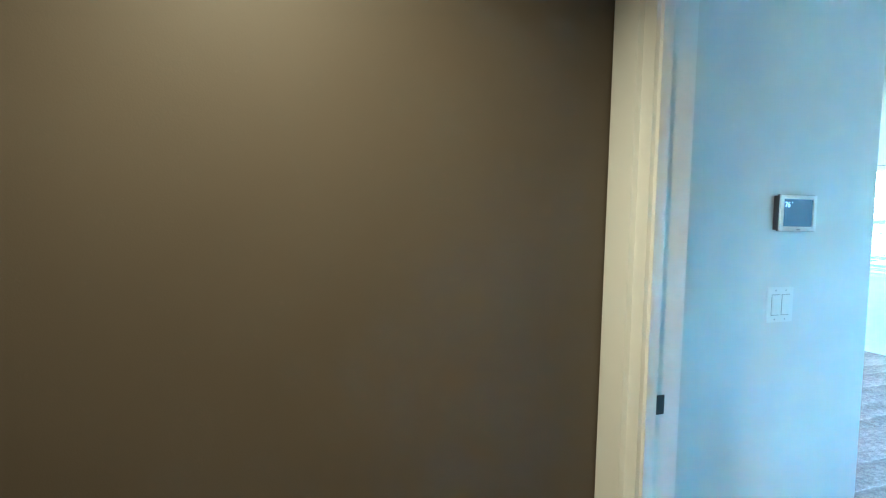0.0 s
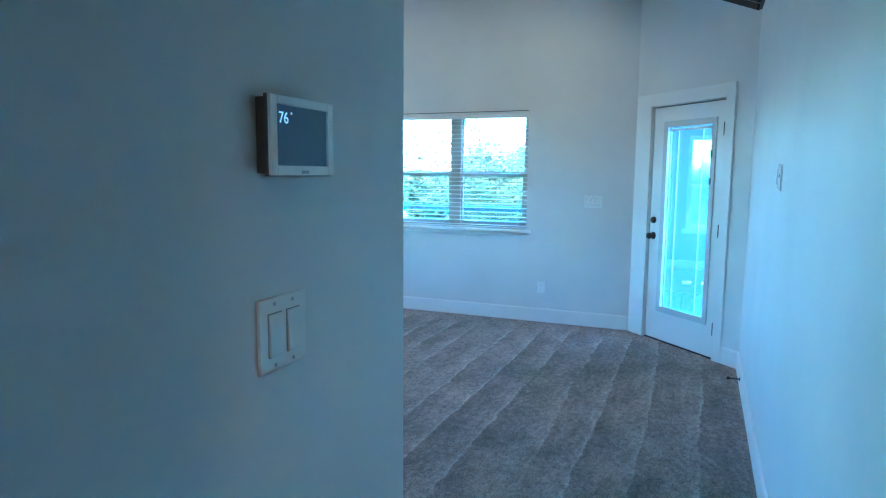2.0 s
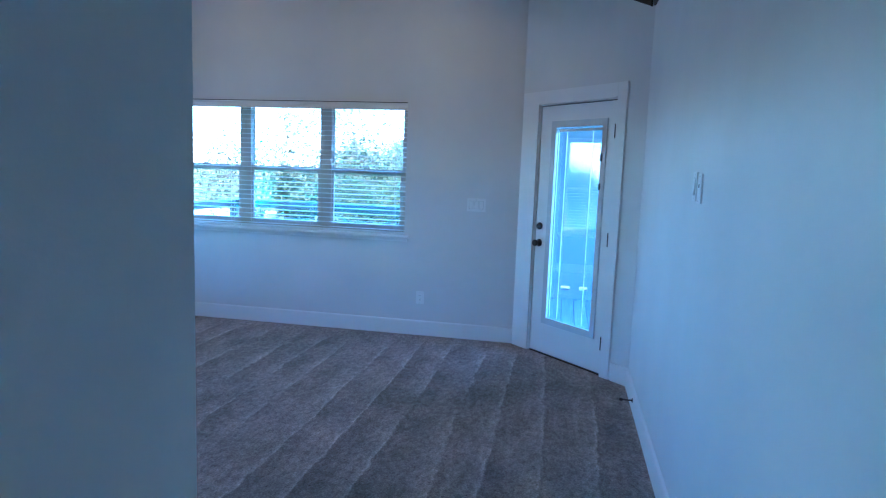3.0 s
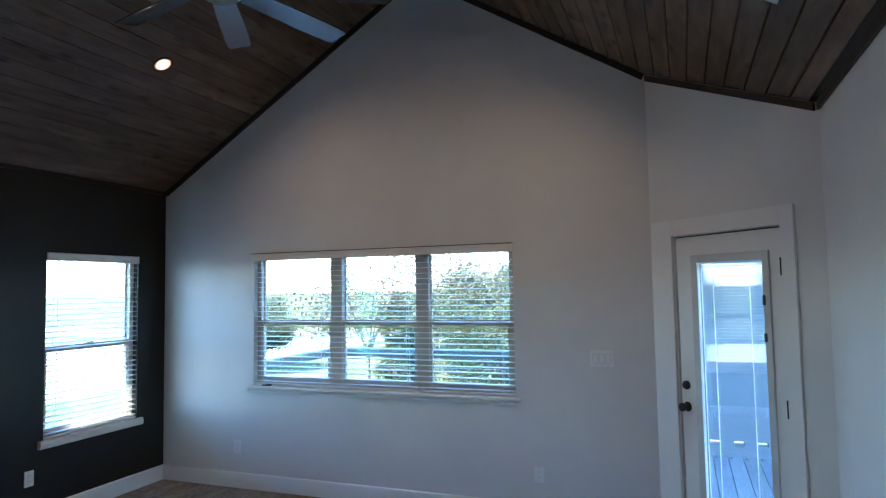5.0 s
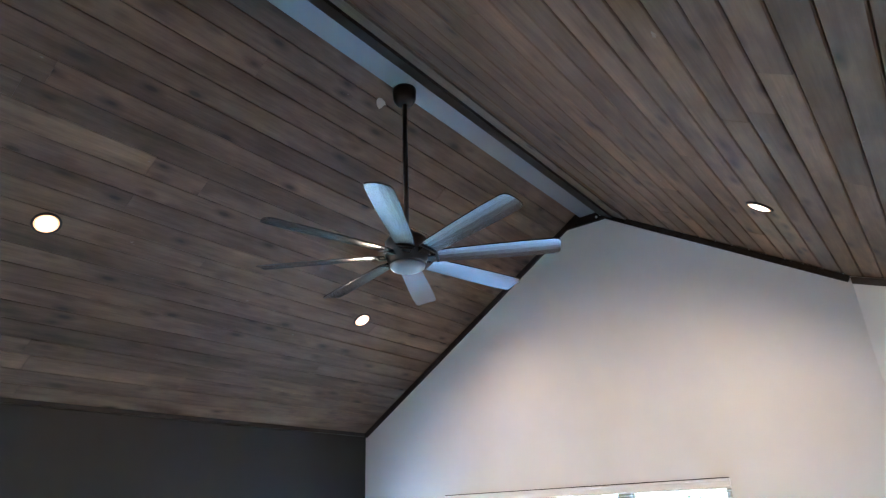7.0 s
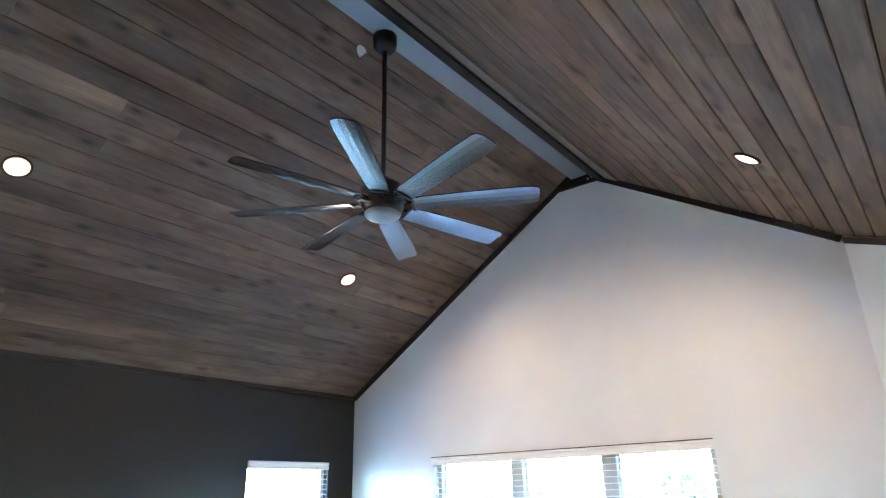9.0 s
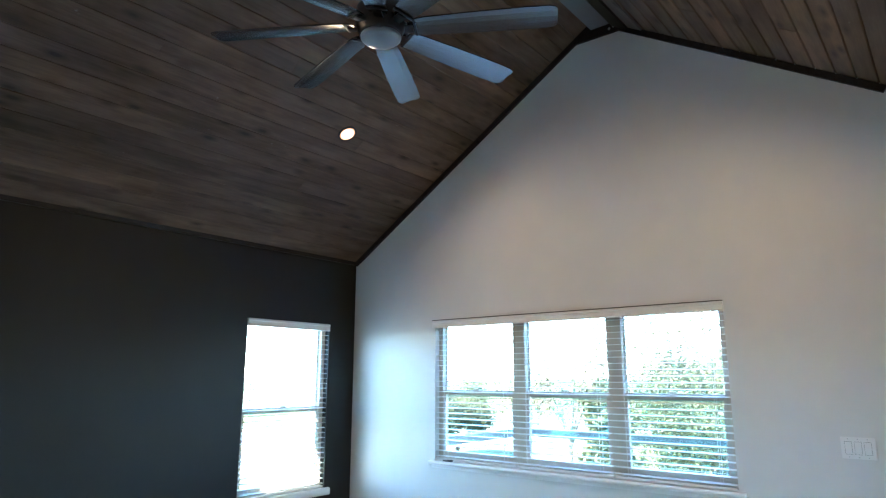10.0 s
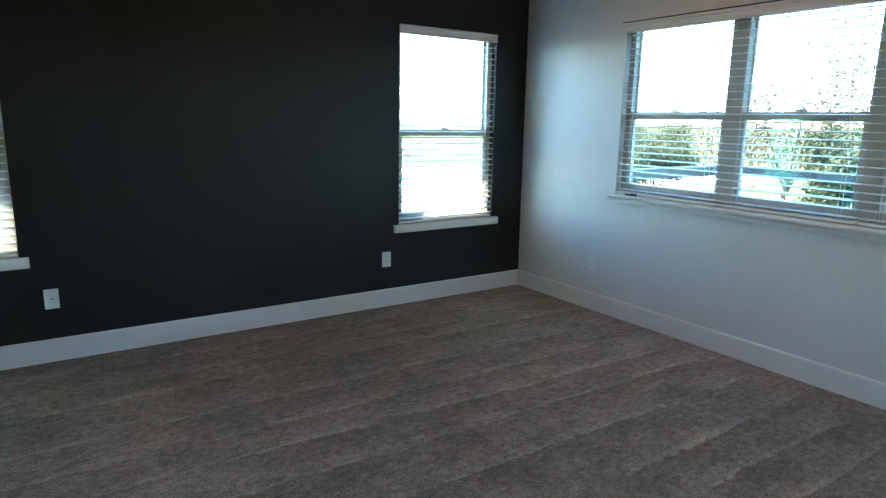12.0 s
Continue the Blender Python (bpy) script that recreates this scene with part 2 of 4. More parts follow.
def glass_material(name, tint=(1, 1, 1), coat=(1, 1, 1), least=0.045):
    m = bpy.data.materials.new(name)
    m.use_nodes = True
    nt = m.node_tree
    nt.nodes.remove(nt.nodes["Principled BSDF"])
    clear, shine, facing, power, scale, both = (nt.nodes.new(k) for k in ("ShaderNodeBsdfTransparent", "ShaderNodeBsdfGlossy", "ShaderNodeLayerWeight", "ShaderNodeMath", "ShaderNodeMath", "ShaderNodeMixShader"))
    clear.inputs["Color"].default_value = (*tint, 1)
    shine.inputs["Roughness"].default_value = 0.0
    shine.inputs["Color"].default_value = (*coat, 1)
    power.operation, scale.operation = "POWER", "MULTIPLY_ADD"
    facing.inputs["Blend"].default_value = 0.5
    power.inputs[1].default_value = 5.0
    scale.inputs[1].default_value, scale.inputs[2].default_value = 0.95 - least, least
    link(m, facing.outputs["Facing"], power.inputs[0])
    link(m, power.outputs[0], scale.inputs[0])
    link(m, scale.outputs[0], both.inputs[0])
    link(m, clear.outputs[0], both.inputs[1])
    link(m, shine.outputs[0], both.inputs[2])
    link(m, both.outputs[0], nt.nodes["Material Output"].inputs["Surface"])
    return m


glass = glass_material("clear_glass")
coated_glass = glass_material("coated_glass", coat=(0.25, 0.95, 0.78), least=0.10)


def glow(name, colour, strength):
    m = material(name, colour, 0.5)
    b = m.node_tree.nodes["Principled BSDF"]
    b.inputs["Emission Color"].default_value = (*colour, 1)
    b.inputs["Emission Strength"].default_value = strength
    return m


lamp_glow = glow("lamp_diffuser", (1.0, 0.70, 0.45), 0.11)
# orange emission imitating lamplight on the reflector rim
rim_glow = glow("lamp_rim_glow", (1.0, 0.42, 0.18), 0.035)


def leaf_material(name, dark, light):
    m = material(name, dark, 0.55, 0, 0.3)
    per = node(m, "ShaderNodeNewGeometry").outputs["Random Per Island"]
    base_of(m, ramp(m, per, [(0.0, dark), (0.6, tuple((a + b) / 2 for a, b in zip(dark, light))), (1.0, light)]))
    thin, both = node(m, "ShaderNodeBsdfTranslucent"), node(m, "ShaderNodeMixShader")
    thin.inputs["Color"].default_value = (*light, 1)
    both.inputs[0].default_value = 0.25
    link(m, m.node_tree.nodes["Principled BSDF"].outputs[0], both.inputs[1])
    link(m, thin.outputs[0], both.inputs[2])
    link(m, both.outputs[0], m.node_tree.nodes["Material Output"].inputs["Surface"])
    return m


leaf_a = leaf_material("leaf_green", (0.022, 0.025, 0.008), (0.075, 0.074, 0.025))
leaf_b = leaf_material("leaf_olive", (0.024, 0.028, 0.010), (0.075, 0.076, 0.030))
leaf_c = leaf_material("leaf_dry", (0.04, 0.032, 0.016), (0.10, 0.08, 0.04))

# ---- mesh helpers ----


def finish(bm, name, mat, smooth=False):
    bmesh.ops.recalc_face_normals(bm, faces=bm.faces)
    me = bpy.data.meshes.new(name)
    if smooth:
        for f in bm.faces:
            f.smooth = True
    bm.to_mesh(me)
    bm.free()
    me.materials.append(mat)
    return me


def part(name, bm, mat, parent=None, label="", smooth=False):
    ob = new(name, finish(bm, name, mat, smooth))
    if parent:
        ob.parent = parent
    if label:
        ob["label"] = label
    return ob


def empty(name, matrix, label, category, group="", kind=""):
    ob = new(name)
    ob.empty_display_size = 0.1
    ob.matrix_world = matrix
    return tagged(ob, label, category, group, kind)


def box(bm, lo, hi, bevel=0.0, m=None):
    vs = [bm.verts.new((x, y, z)) for x in (lo[0], hi[0]) for y in (lo[1], hi[1]) for z in (lo[2], hi[2])]
    fs = [bm.faces.new([vs[i] for i in q]) for q in ((0, 1, 3, 2), (4, 6, 7, 5), (0, 4, 5, 1), (2, 3, 7, 6), (0, 2, 6, 4), (1, 5, 7, 3))]
    if bevel:
        es = list({e for f in fs for e in f.edges})
        got = bmesh.ops.bevel(bm, geom=es, offset=bevel, segments=2, affect="EDGES", profile=0.7)
        vs = list({v for f in got["faces"] for v in f.verts} | {v for v in vs if v.is_valid})
    if m:
        bmesh.ops.transform(bm, matrix=m, verts=vs)
    return bm


def boxed(lo, hi, bevel=0.0, m=None):
    return box(bmesh.new(), lo, hi, bevel, m)


def prism(bm, outline, depth):
    """A solid: the outline (3D points in one plane) carried along depth."""
    a = [bm.verts.new(p) for p in outline]
    b = [bm.verts.new(Vector(p) + Vector(depth)) for p in outline]
    bm.faces.new(a)
    bm.faces.new(b[::-1])
    for i in range(len(a)):
        j = (i + 1) % len(a)
        bm.faces.new((a[i], b[i], b[j], a[j]))
    return bm


def lathe(bm, profile, steps=28, m=None):
    """A turned body round z from (radius, z) pairs."""
    rings, made = [], []
    for r, z in profile:
        ring = [bm.verts.new((r * math.cos(k * math.tau / steps), r * math.sin(k * math.tau / steps), z)) for k in range(steps)]
        rings.append(ring)
        made += ring
    for a, b in zip(rings, rings[1:]):
        for k in range(steps):
            bm.faces.new((a[k], a[(k + 1) % steps], b[(k + 1) % steps], b[k]))
    bm.faces.new(rings[0][::-1])
    bm.faces.new(rings[-1])
    if m:
        bmesh.ops.transform(bm, matrix=m, verts=made)
    return bm


def structure(name, bm, mat, label, category):
    ob = part(name, bm, mat)
    return tagged(ob, label, category, "", "structure")


# ---- room shell ----
bm = bmesh.new()
box(bm, (-WALL, ENTRY, -0.2), (EAST + WALL, WALL, 0.0))
structure("floor", bm, carpet, "grey-brown cut-pile carpet with vacuum stripes", "carpet")

WINDOWS_WEST = [(-1.202, -0.317), (-4.48, -3.595)]
WEST_SILL, WEST_HEAD = 0.622, 2.068
W0, W1, WIN_SILL, WIN_HEAD = 1.024, 3.41, 0.905, 2.06

# west wall: charcoal, two window openings
bm = bmesh.new()


def west_cell(y0, y1, z0, z1):
    box(bm, (-WALL, y0, z0), (0, y1, z1))


(a0, a1), (b0, b1) = WINDOWS_WEST
west_cell(a1, 0, 0, EAVE)
west_cell(b1, a0, 0, EAVE)
west_cell(SOUTH, b0, 0, EAVE)
for y0, y1 in WINDOWS_WEST:
    west_cell(y0, y1, 0, WEST_SILL - 0.03)
    west_cell(y0, y1, WEST_HEAD, EAVE)
structure("wall_west", bm, charcoal, "charcoal-black painted accent wall with two window openings", "wall")

# north gable wall
bm = bmesh.new()
D = (0, WALL, 0)
prism(bm, [(-WALL, 0, 0), (W0, 0, 0), (W0, 0, ceil_z(W0) + 0.0235), (0, 0, EAVE + 0.0235), (-WALL, 0, EAVE)], D)
prism(bm, [(W1, 0, 0), (DIAG, 0, 0), (DIAG, 0, ceil_z(DIAG) + 0.0235), (W1, 0, ceil_z(W1) + 0.0235)], D)
prism(bm, [(W0, 0, 0), (W1, 0, 0), (W1, 0, WIN_SILL - 0.02), (W0, 0, WIN_SILL - 0.02)], D)
prism(bm, [(W0, 0, WIN_HEAD), (W1, 0, WIN_HEAD), (W1, 0, ceil_z(W1)), (RIDGE, 0, ceil_z(RIDGE)), (W0, 0, ceil_z(W0))], D)
structure("wall_north", bm, wall_paint, "white painted gable wall under the vaulted ceiling", "wall")

# corner wall with the glazed door, local u along (1,-1), v outwards
DIAG_M = Matrix(((math.sqrt(0.5), math.sqrt(0.5), 0, DIAG), (-math.sqrt(0.5), math.sqrt(0.5), 0, 0), (0, 0, 1, 0), (0, 0, 0, 1)))
LEN = (EAST - DIAG) * math.sqrt(2)
U0, U1, DOOR_H = 0.207, 1.04, 2.06


def diag_z(u):
    return ceil_z(DIAG + u * math.sqrt(0.5))


bm = bmesh.new()
prism(bm, [(0, 0, 0), (U0, 0, 0), (U0, 0, diag_z(U0)), (0, 0, diag_z(0))], D)
prism(bm, [(U1, 0, 0), (LEN, 0, 0), (LEN, 0, diag_z(LEN)), (U1, 0, diag_z(U1))], D)
prism(bm, [(U0, 0, DOOR_H), (U1, 0, DOOR_H), (U1, 0, diag_z(U1)), (U0, 0, diag_z(U0))], D)
bmesh.ops.transform(bm, matrix=DIAG_M, verts=bm.verts)
structure("wall_corner", bm, wall_paint, "white painted angled corner wall round a glazed door", "wall")

structure("wall_east", boxed((EAST, ENTRY_OUT, 0), (EAST + WALL, DIAG - EAST, ceil_z(EAST))), wall_paint, "plain white painted side wall", "wall")

bm = bmesh.new()
prism(bm, [(-WALL, SOUTH, 0), (HALL, SOUTH, 0), (HALL, SOUTH, ceil_z(HALL)), (RIDGE, SOUTH, ceil_z(RIDGE)), (0, SOUTH, EAVE), (-WALL, SOUTH, EAVE)], (0, -0.12, 0))
prism(bm, [(HALL, SOUTH, 2.6), (EAST, SOUTH, 2.6), (EAST, SOUTH, ceil_z(EAST)), (HALL, SOUTH, ceil_z(HALL))], (0, -0.12, 0))
structure("wall_south", bm, wall_paint, "white painted gable wall with the passage opening", "wall")
structure("wall_passage", boxed((HALL - 0.12, ENTRY, 0), (HALL, SOUTH - 0.12, 2.7)), wall_paint, "short white passage wall carrying the thermostat", "wall")
structure("ceiling_passage", boxed((HALL, ENTRY, 2.6), (EAST, SOUTH - 0.12, 2.7)), wall_paint, "flat white ceiling over the passage", "ceiling")

# wall with the entry doorway
OPEN0, OPEN1 = 4.606, 5.262
bm = bmesh.new()
box(bm, (3.6, ENTRY_OUT, 0), (OPEN0 - 0.048, ENTRY, 2.9))
box(bm, (OPEN1 + 0.018, ENTRY_OUT, 0), (EAST, ENTRY, 2.9))
box(bm, (OPEN0 - 0.048, ENTRY_OUT, 2.32), (OPEN1 + 0.018, ENTRY, 2.9))
structure("wall_entry", bm, taupe, "dark taupe wall round the doorway", "wall")
structure("wall_landing_west", boxed((4.0, -8.4, 0), (4.454, ENTRY_OUT, 2.9)), taupe, "dark taupe landing wall under a warm downlight", "wall")
structure("wall_landing_south", boxed((3.6, -8.55, 0), (7.6, -8.4, 2.9)), taupe, "dark taupe landing wall", "wall")
structure("wall_landing_east", boxed((7.6, -8.55, 0), (7.75, ENTRY, 2.9)), taupe, "dark taupe landing wall", "wall")
structure("wall_landing_north", boxed((EAST + WALL, ENTRY_OUT, 0), (7.6, ENTRY, 2.9)), taupe, "dark taupe landing wall", "wall")
structure("ceiling_landing", boxed((3.6, -8.55, 2.66), (7.75, ENTRY_OUT, 2.8)), wall_paint, "flat white landing ceiling", "ceiling")
structure("floor_landing", boxed((3.6, -8.55, -0.2), (7.75, ENTRY, -0.004)), carpet, "grey-brown carpet on the landing", "carpet")

# ---- vaulted ceiling: stained boards on a deck ----
rng = random.Random(4)
bm = bmesh.new()


def plank(side, a, b, y0, y1, jog):
    """One board between a and b metres from the side wall, running along y, with eased edges."""
    t, e, g = (0.019, 0.0026, 0.0015) if side else (0.019, 0.0042, 0.0022)
    n = Vector((-RISE, 0, 1)).normalized()
    d = Vector((1, 0, RISE))

    def pt(s, h, y):
        p = Vector((0, y, EAVE)) + d * s + n * h
        return p if side else Vector((2 * RIDGE - p.x, p.y, p.z))

    ring = [(a + g, t), (b - g, t), (b - g, e + jog), (b - g - e, jog), (a + g + e, jog), (a + g, e + jog)]
    A = [bm.verts.new(pt(s, h, y0 + 0.0006)) for s, h in ring]
    B = [bm.verts.new(pt(s, h, y1 - 0.0006)) for s, h in ring]
    bm.faces.new(A)
    bm.faces.new(B[::-1])
    for i in range(6):
        j = (i + 1) % 6
        bm.faces.new((A[i], B[i], B[j], A[j]))


for side, step, first in ((True, 0.1124, 0.1178), (False, 0.104, 0.081)):
    s = 0.0
    while s < RIDGE - 0.01:
        e = min(s + step if s else first, RIDGE)
        cuts = [SOUTH] + sorted(rng.uniform(SOUTH + 0.4, NORTH - 0.4) for _ in range(rng.choice((0, 1, 1, 2)))) + [NORTH]
        for y0, y1 in zip(cuts, cuts[1:]):
            plank(side, s, e, y0, y1, rng.uniform(0.0, 0.0022))
        s = e
structure("ceiling", bm, ceiling_wood, "vaulted ceiling of grey-brown stained tongue-and-groove boards", "ceiling")

# unseen deck, added to stop daylight leaking between the boards
bm = bmesh.new()
n = Vector((-RISE, 0, 1)).normalized() * 0.021
for s in (0, 1):
    pts = [Vector((-0.5, 0, EAVE - 0.5 * RISE)), Vector((RIDGE, 0, ceil_z(RIDGE)))]
    q = [(pts[0].x + n.x, -8.7 + 0, pts[0].z + n.z), (RIDGE, -8.7, pts[1].z + 0.026), (RIDGE, -8.7, pts[1].z + 0.25), (pts[0].x, -8.7, pts[0].z + 0.25)]
    if s:
        q = [(2 * RIDGE - x if x != RIDGE else x, y, z) for x, y, z in q]
    prism(bm, [(x, SOUTH - 0.3, z) for x, y, z in q], (0, -SOUTH + 0.75, 0))
structure("roof", bm, trim_wood, "unseen dark roof deck added to block light over the vaulted ceiling", "roof")

# ridge: a smooth grey board and a black strip beside the peak, and trims along the walls
ridge_grey = paint("ridge_grey", (0.19, 0.22, 0.24), 0.3, 0.03, 0.05)


def slope_strip(side, a, b, y0, y1, h0, h1):
    """A flat strip under one slope between a and b metres from its wall, h below the boards."""
    bm = bmesh.new()
    n = Vector((RISE, 0, -1)).normalized()
    d = Vector((1, 0, RISE))

    def pt(s, h):
        p = Vector((0, y0, EAVE)) + d * s + n * h
        return p if side else Vector((2 * RIDGE - p.x, p.y, p.z))

    prism(bm, [pt(a, h0), pt(b, h0), pt(b, h1), pt(a, h1)], (0, y1 - y0, 0))
    return bm


def trim(name, bm, mat, label):
    return structure(name, bm, mat, label, "trim")


trim("trim_ridge_board", boxed((2.615, SOUTH, 4.255), (2.80, NORTH - 0.025, 4.29)), ridge_grey, "smooth blue-grey ridge board")
trim("trim_ridge_edge", slope_strip(False, RIDGE - 0.372, RIDGE - 0.273, SOUTH, NORTH - 0.025, 0.003, 0.014), wood("ridge_edge_wood", (0.10, 0.088, 0.076), (0.21, 0.185, 0.16), 1, 0.55, False), "pale grey-stained board beside the ridge")
trim("trim_ridge_black", slope_strip(False, RIDGE - 0.27, RIDGE - 0.156, SOUTH, NORTH - 0.025, 0.002, 0.03), black_metal, "black strip along the ridge")
for side, upto in ((True, 2.465), (False, 2.467)):
    trim("trim_gable", slope_strip(side, 0.0 if side else 2 * RIDGE - DIAG, upto, NORTH - 0.022, NORTH - 0.001, 0.003, 0.045), trim_wood, "dark stained trim along the gable")
bm = bmesh.new()
prism(bm, [(2.466, NORTH - 0.023, 4.186), (2.828, NORTH - 0.023, 4.180), (2.828, NORTH - 0.023, ceil_z(2.828) - 0.003), (RIDGE, NORTH - 0.023, ceil_z(RIDGE) - 0.003), (2.466, NORTH - 0.023, ceil_z(2.466) - 0.003)], (0, 0.022, 0))
trim("trim_gable_peak", bm, trim_wood, "dark stained trim piece closing the peak")
for x, z in ((2.80, 4.222), (2.765, 4.212)):
    bm = bmesh.new()
    lathe(bm, [(0.011, 0), (0.011, 0.003), (0.006, 0.005)], 14, Matrix.Translation((x, NORTH - 0.0235, z)) @ pose(0, 0, 0, 90, 0, 0))
    trim("trim_bolt_cap", bm, steel, "small bright bolt cap at the end of the ridge")
bm = bmesh.new()
lathe(bm, [(1.0, 0), (0.9, 0.08), (0.3, 0.12)], 20, pose(2.468, -2.373, ceil_z(2.468) - 0.001, 0, -math.degrees(math.atan(RISE)), 25) @ Matrix.Diagonal((0.028, 0.07, -0.02, 1)))
trim("trim_filler_patch", bm, paint("wood_filler", (0.42, 0.40, 0.36), 0.7, 0.1, 0.15), "pale filler patch over a knot beside the fan canopy")
bm = bmesh.new()
prism(bm, [(0.02, -0.022, diag_z(0.02) - 0.05), (LEN - 0.02, -0.022, diag_z(LEN - 0.02) - 0.05), (LEN - 0.02, -0.022, diag_z(LEN - 0.02) - 0.004), (0.02, -0.022, diag_z(0.02) - 0.004)], (0, 0.021, 0))
bmesh.ops.transform(bm, matrix=DIAG_M, verts=bm.verts)
trim("trim_corner_top", bm, trim_wood, "dark stained trim over the angled wall")
trim("trim_west_top", boxed((0.001, SOUTH, EAVE - 0.03), (0.016, NORTH - 0.03, EAVE + 0.004)), trim_wood, "dark stained trim at the eave")
trim("trim_east_top", boxed((EAST - 0.016, SOUTH, ceil_z(EAST) - 0.045), (EAST - 0.001, DIAG - EAST - 0.03, ceil_z(EAST))), trim_wood, "dark stained trim at the eave")

# ---- baseboards ----
BASE = 0.135


def baseboard(p, q):
    p, q = Vector((*p, 0)), Vector((*q, 0))
    d = (q - p).normalized()
    n = Vector((d.y, -d.x, 0))
    ring = [(0.001, 0.001), (0.016, 0.001), (0.016, BASE - 0.012), (0.013, BASE - 0.003), (0.008, BASE), (0.001, BASE)]
    bm = bmesh.new()
    prism(bm, [p + n * a + Vector((0, 0, b)) for a, b in ring], q - p)
    return structure("baseboard", bm, trim_paint, "tall flat white painted baseboard", "baseboard")


baseboard((0, SOUTH), (0, -0.001))
baseboard((0.017, 0), (DIAG - 0.001, 0))
s = math.sqrt(0.5)
baseboard((DIAG + (U1 + 0.09) * s, -(U1 + 0.09) * s), (DIAG + (LEN - 0.004) * s, -(LEN - 0.004) * s))
baseboard((EAST, DIAG - EAST - 0.016), (EAST, ENTRY + 0.001))
baseboard((HALL, ENTRY + 0.02), (HALL, SOUTH))
baseboard((HALL, SOUTH), (0.017, SOUTH))

# ---- windows ----


def window(name, m, width, height, units, rail, label):
    """Single-hung units side by side; local x along the wall, y outwards, z up from the sill top."""
    root = empty(name, m, label, "window", kind="structure")
    y0, y1, f = 0.055, 0.115, 0.042
    bm = bmesh.new()
    box(bm, (0, y0, 0), (f, y1, height))
    box(bm, (width - f, y0, 0), (width, y1, height))
    box(bm, (f, y0, 0), (width - f, y1, f))
    box(bm, (f, y0, height - f), (width - f, y1, height))
    part("window_frame", bm, vinyl, root)
    step = width / units
    off = 0.02 if units > 1 else 0.0
    for i in range(units):
        x0, x1 = i * step + (f if i == 0 else off + 0.056), (i + 1) * step + (-f if i == units - 1 else off - 0.056)
        if i:
            part("mullion", boxed((i * step + off - 0.056, y0 - 0.004, f), (i * step + off + 0.056, y1, height - f), 0.004), vinyl, root)
        e = 0.022
        bm = bmesh.new()
        box(bm, (x0, y0 + 0.008, f), (x0 + e, y0 + 0.034, rail))
        box(bm, (x1 - e, y0 + 0.008, f), (x1, y0 + 0.034, rail))
        box(bm, (x0 + e, y0 + 0.008, f), (x1 - e, y0 + 0.034, f + 0.03))
        box(bm, (x0, y0 + 0.004, rail), (x1, y0 + 0.036, rail + 0.04))
        part("lower_sash", bm, vinyl, root)
        bm = bmesh.new()
        box(bm, (x0, y0 + 0.038, rail - 0.01), (x1, y1 - 0.004, rail + 0.035))
        box(bm, (x0, y0 + 0.038, rail + 0.035), (x0 + 0.014, y1 - 0.006, height - f))
        box(bm, (x1 - 0.014, y0 + 0.038, rail + 0.035), (x1, y1 - 0.006, height - f))
        part("upper_sash", bm, vinyl, root)
        for z0, z1, y in ((f + 0.03, rail, y0 + 0.021), (rail + 0.035, height - f, y0 + 0.049)):
            pane = part("pane", boxed((x0 + 0.014, y, z0), (x1 - 0.014, y + 0.004, z1)), coated_glass, root)
            pane.visible_shadow = False
        part("latch", boxed(((x0 + x1) / 2 - 0.03, y0 - 0.006, rail + 0.041), ((x0 + x1) / 2 + 0.03, y0 + 0.016, rail + 0.054), 0.003), vinyl, root)
    return root


def sill(m, width, horn, drop, label, thick=0.028):
    """Stool with rounded nose and side horns, and a thin apron under it."""
    root = empty("window_sill", m, label, "window sill", kind="structure")
    bm = bmesh.new()
    nose = [(-0.028, 0), (-0.034, -0.2 * thick), (-0.036, -0.5 * thick), (-0.034, -0.8 * thick), (-0.028, -thick), (0.0, -thick)]
    prism(bm, [(-horn, y - 0.0006, z) for y, z in nose] + [(-horn, -0.0006, 0)], (width + 2 * horn, 0, 0))
    box(bm, (0, -0.0004, -0.0295), (width, 0.056, 0))
    part("stool", bm, trim_paint, root)
    if drop:
        part("apron", boxed((-horn + 0.02, -0.014, -thick - drop), (width + horn - 0.02, -0.001, -thick - 0.0005), 0.002), trim_paint, root)
    return root


SLAT_ME = {}


def blind(m, width, height, label, group, tilt=4.0):
    """Two-inch slatted blind, hanging open: headrail, slats, bottom rail, ladder cords, wand."""
    root = empty("window_blind", m, label, "blind", group)
    part("headrail", boxed((0.004, 0.004, height - 0.05), (width - 0.004, 0.05, height - 0.006), 0.003), blind_white, root)
    pitch, deep = 0.0435, 0.046
    key = round(width, 3)
    if key not in SLAT_ME:
        bm = bmesh.new()
        ring = [(-deep / 2, -0.0012), (-deep / 4, 0.0006), (0, 0.0014), (deep / 4, 0.0006), (deep / 2, -0.0012)]
        ring += [(y, z - 0.0026) for y, z in reversed(ring)]
        prism(bm, [(0.006, y, z) for y, z in ring], (width - 0.012, 0, 0))
        SLAT_ME[key] = finish(bm, "slat", blind_white)
    z = 0.04
    while z < height - 0.06:
        s = new("slat", SLAT_ME[key])
        s.parent = root
        s.matrix_basis = pose(0, 0.027, z, tilt, 0, 0)
        z += pitch
    part("bottom_rail", boxed((0.006, 0.004, 0.006), (width - 0.006, 0.05, 0.022), 0.004), blind_white, root)
    for x in (0.1, width - 0.1):
        for y in (0.003, 0.051):
            part("ladder_cord", boxed((x - 0.0012, y - 0.0008, 0.02), (x + 0.0012, y + 0.0008, height - 0.05)), blind_white, root)
    return root


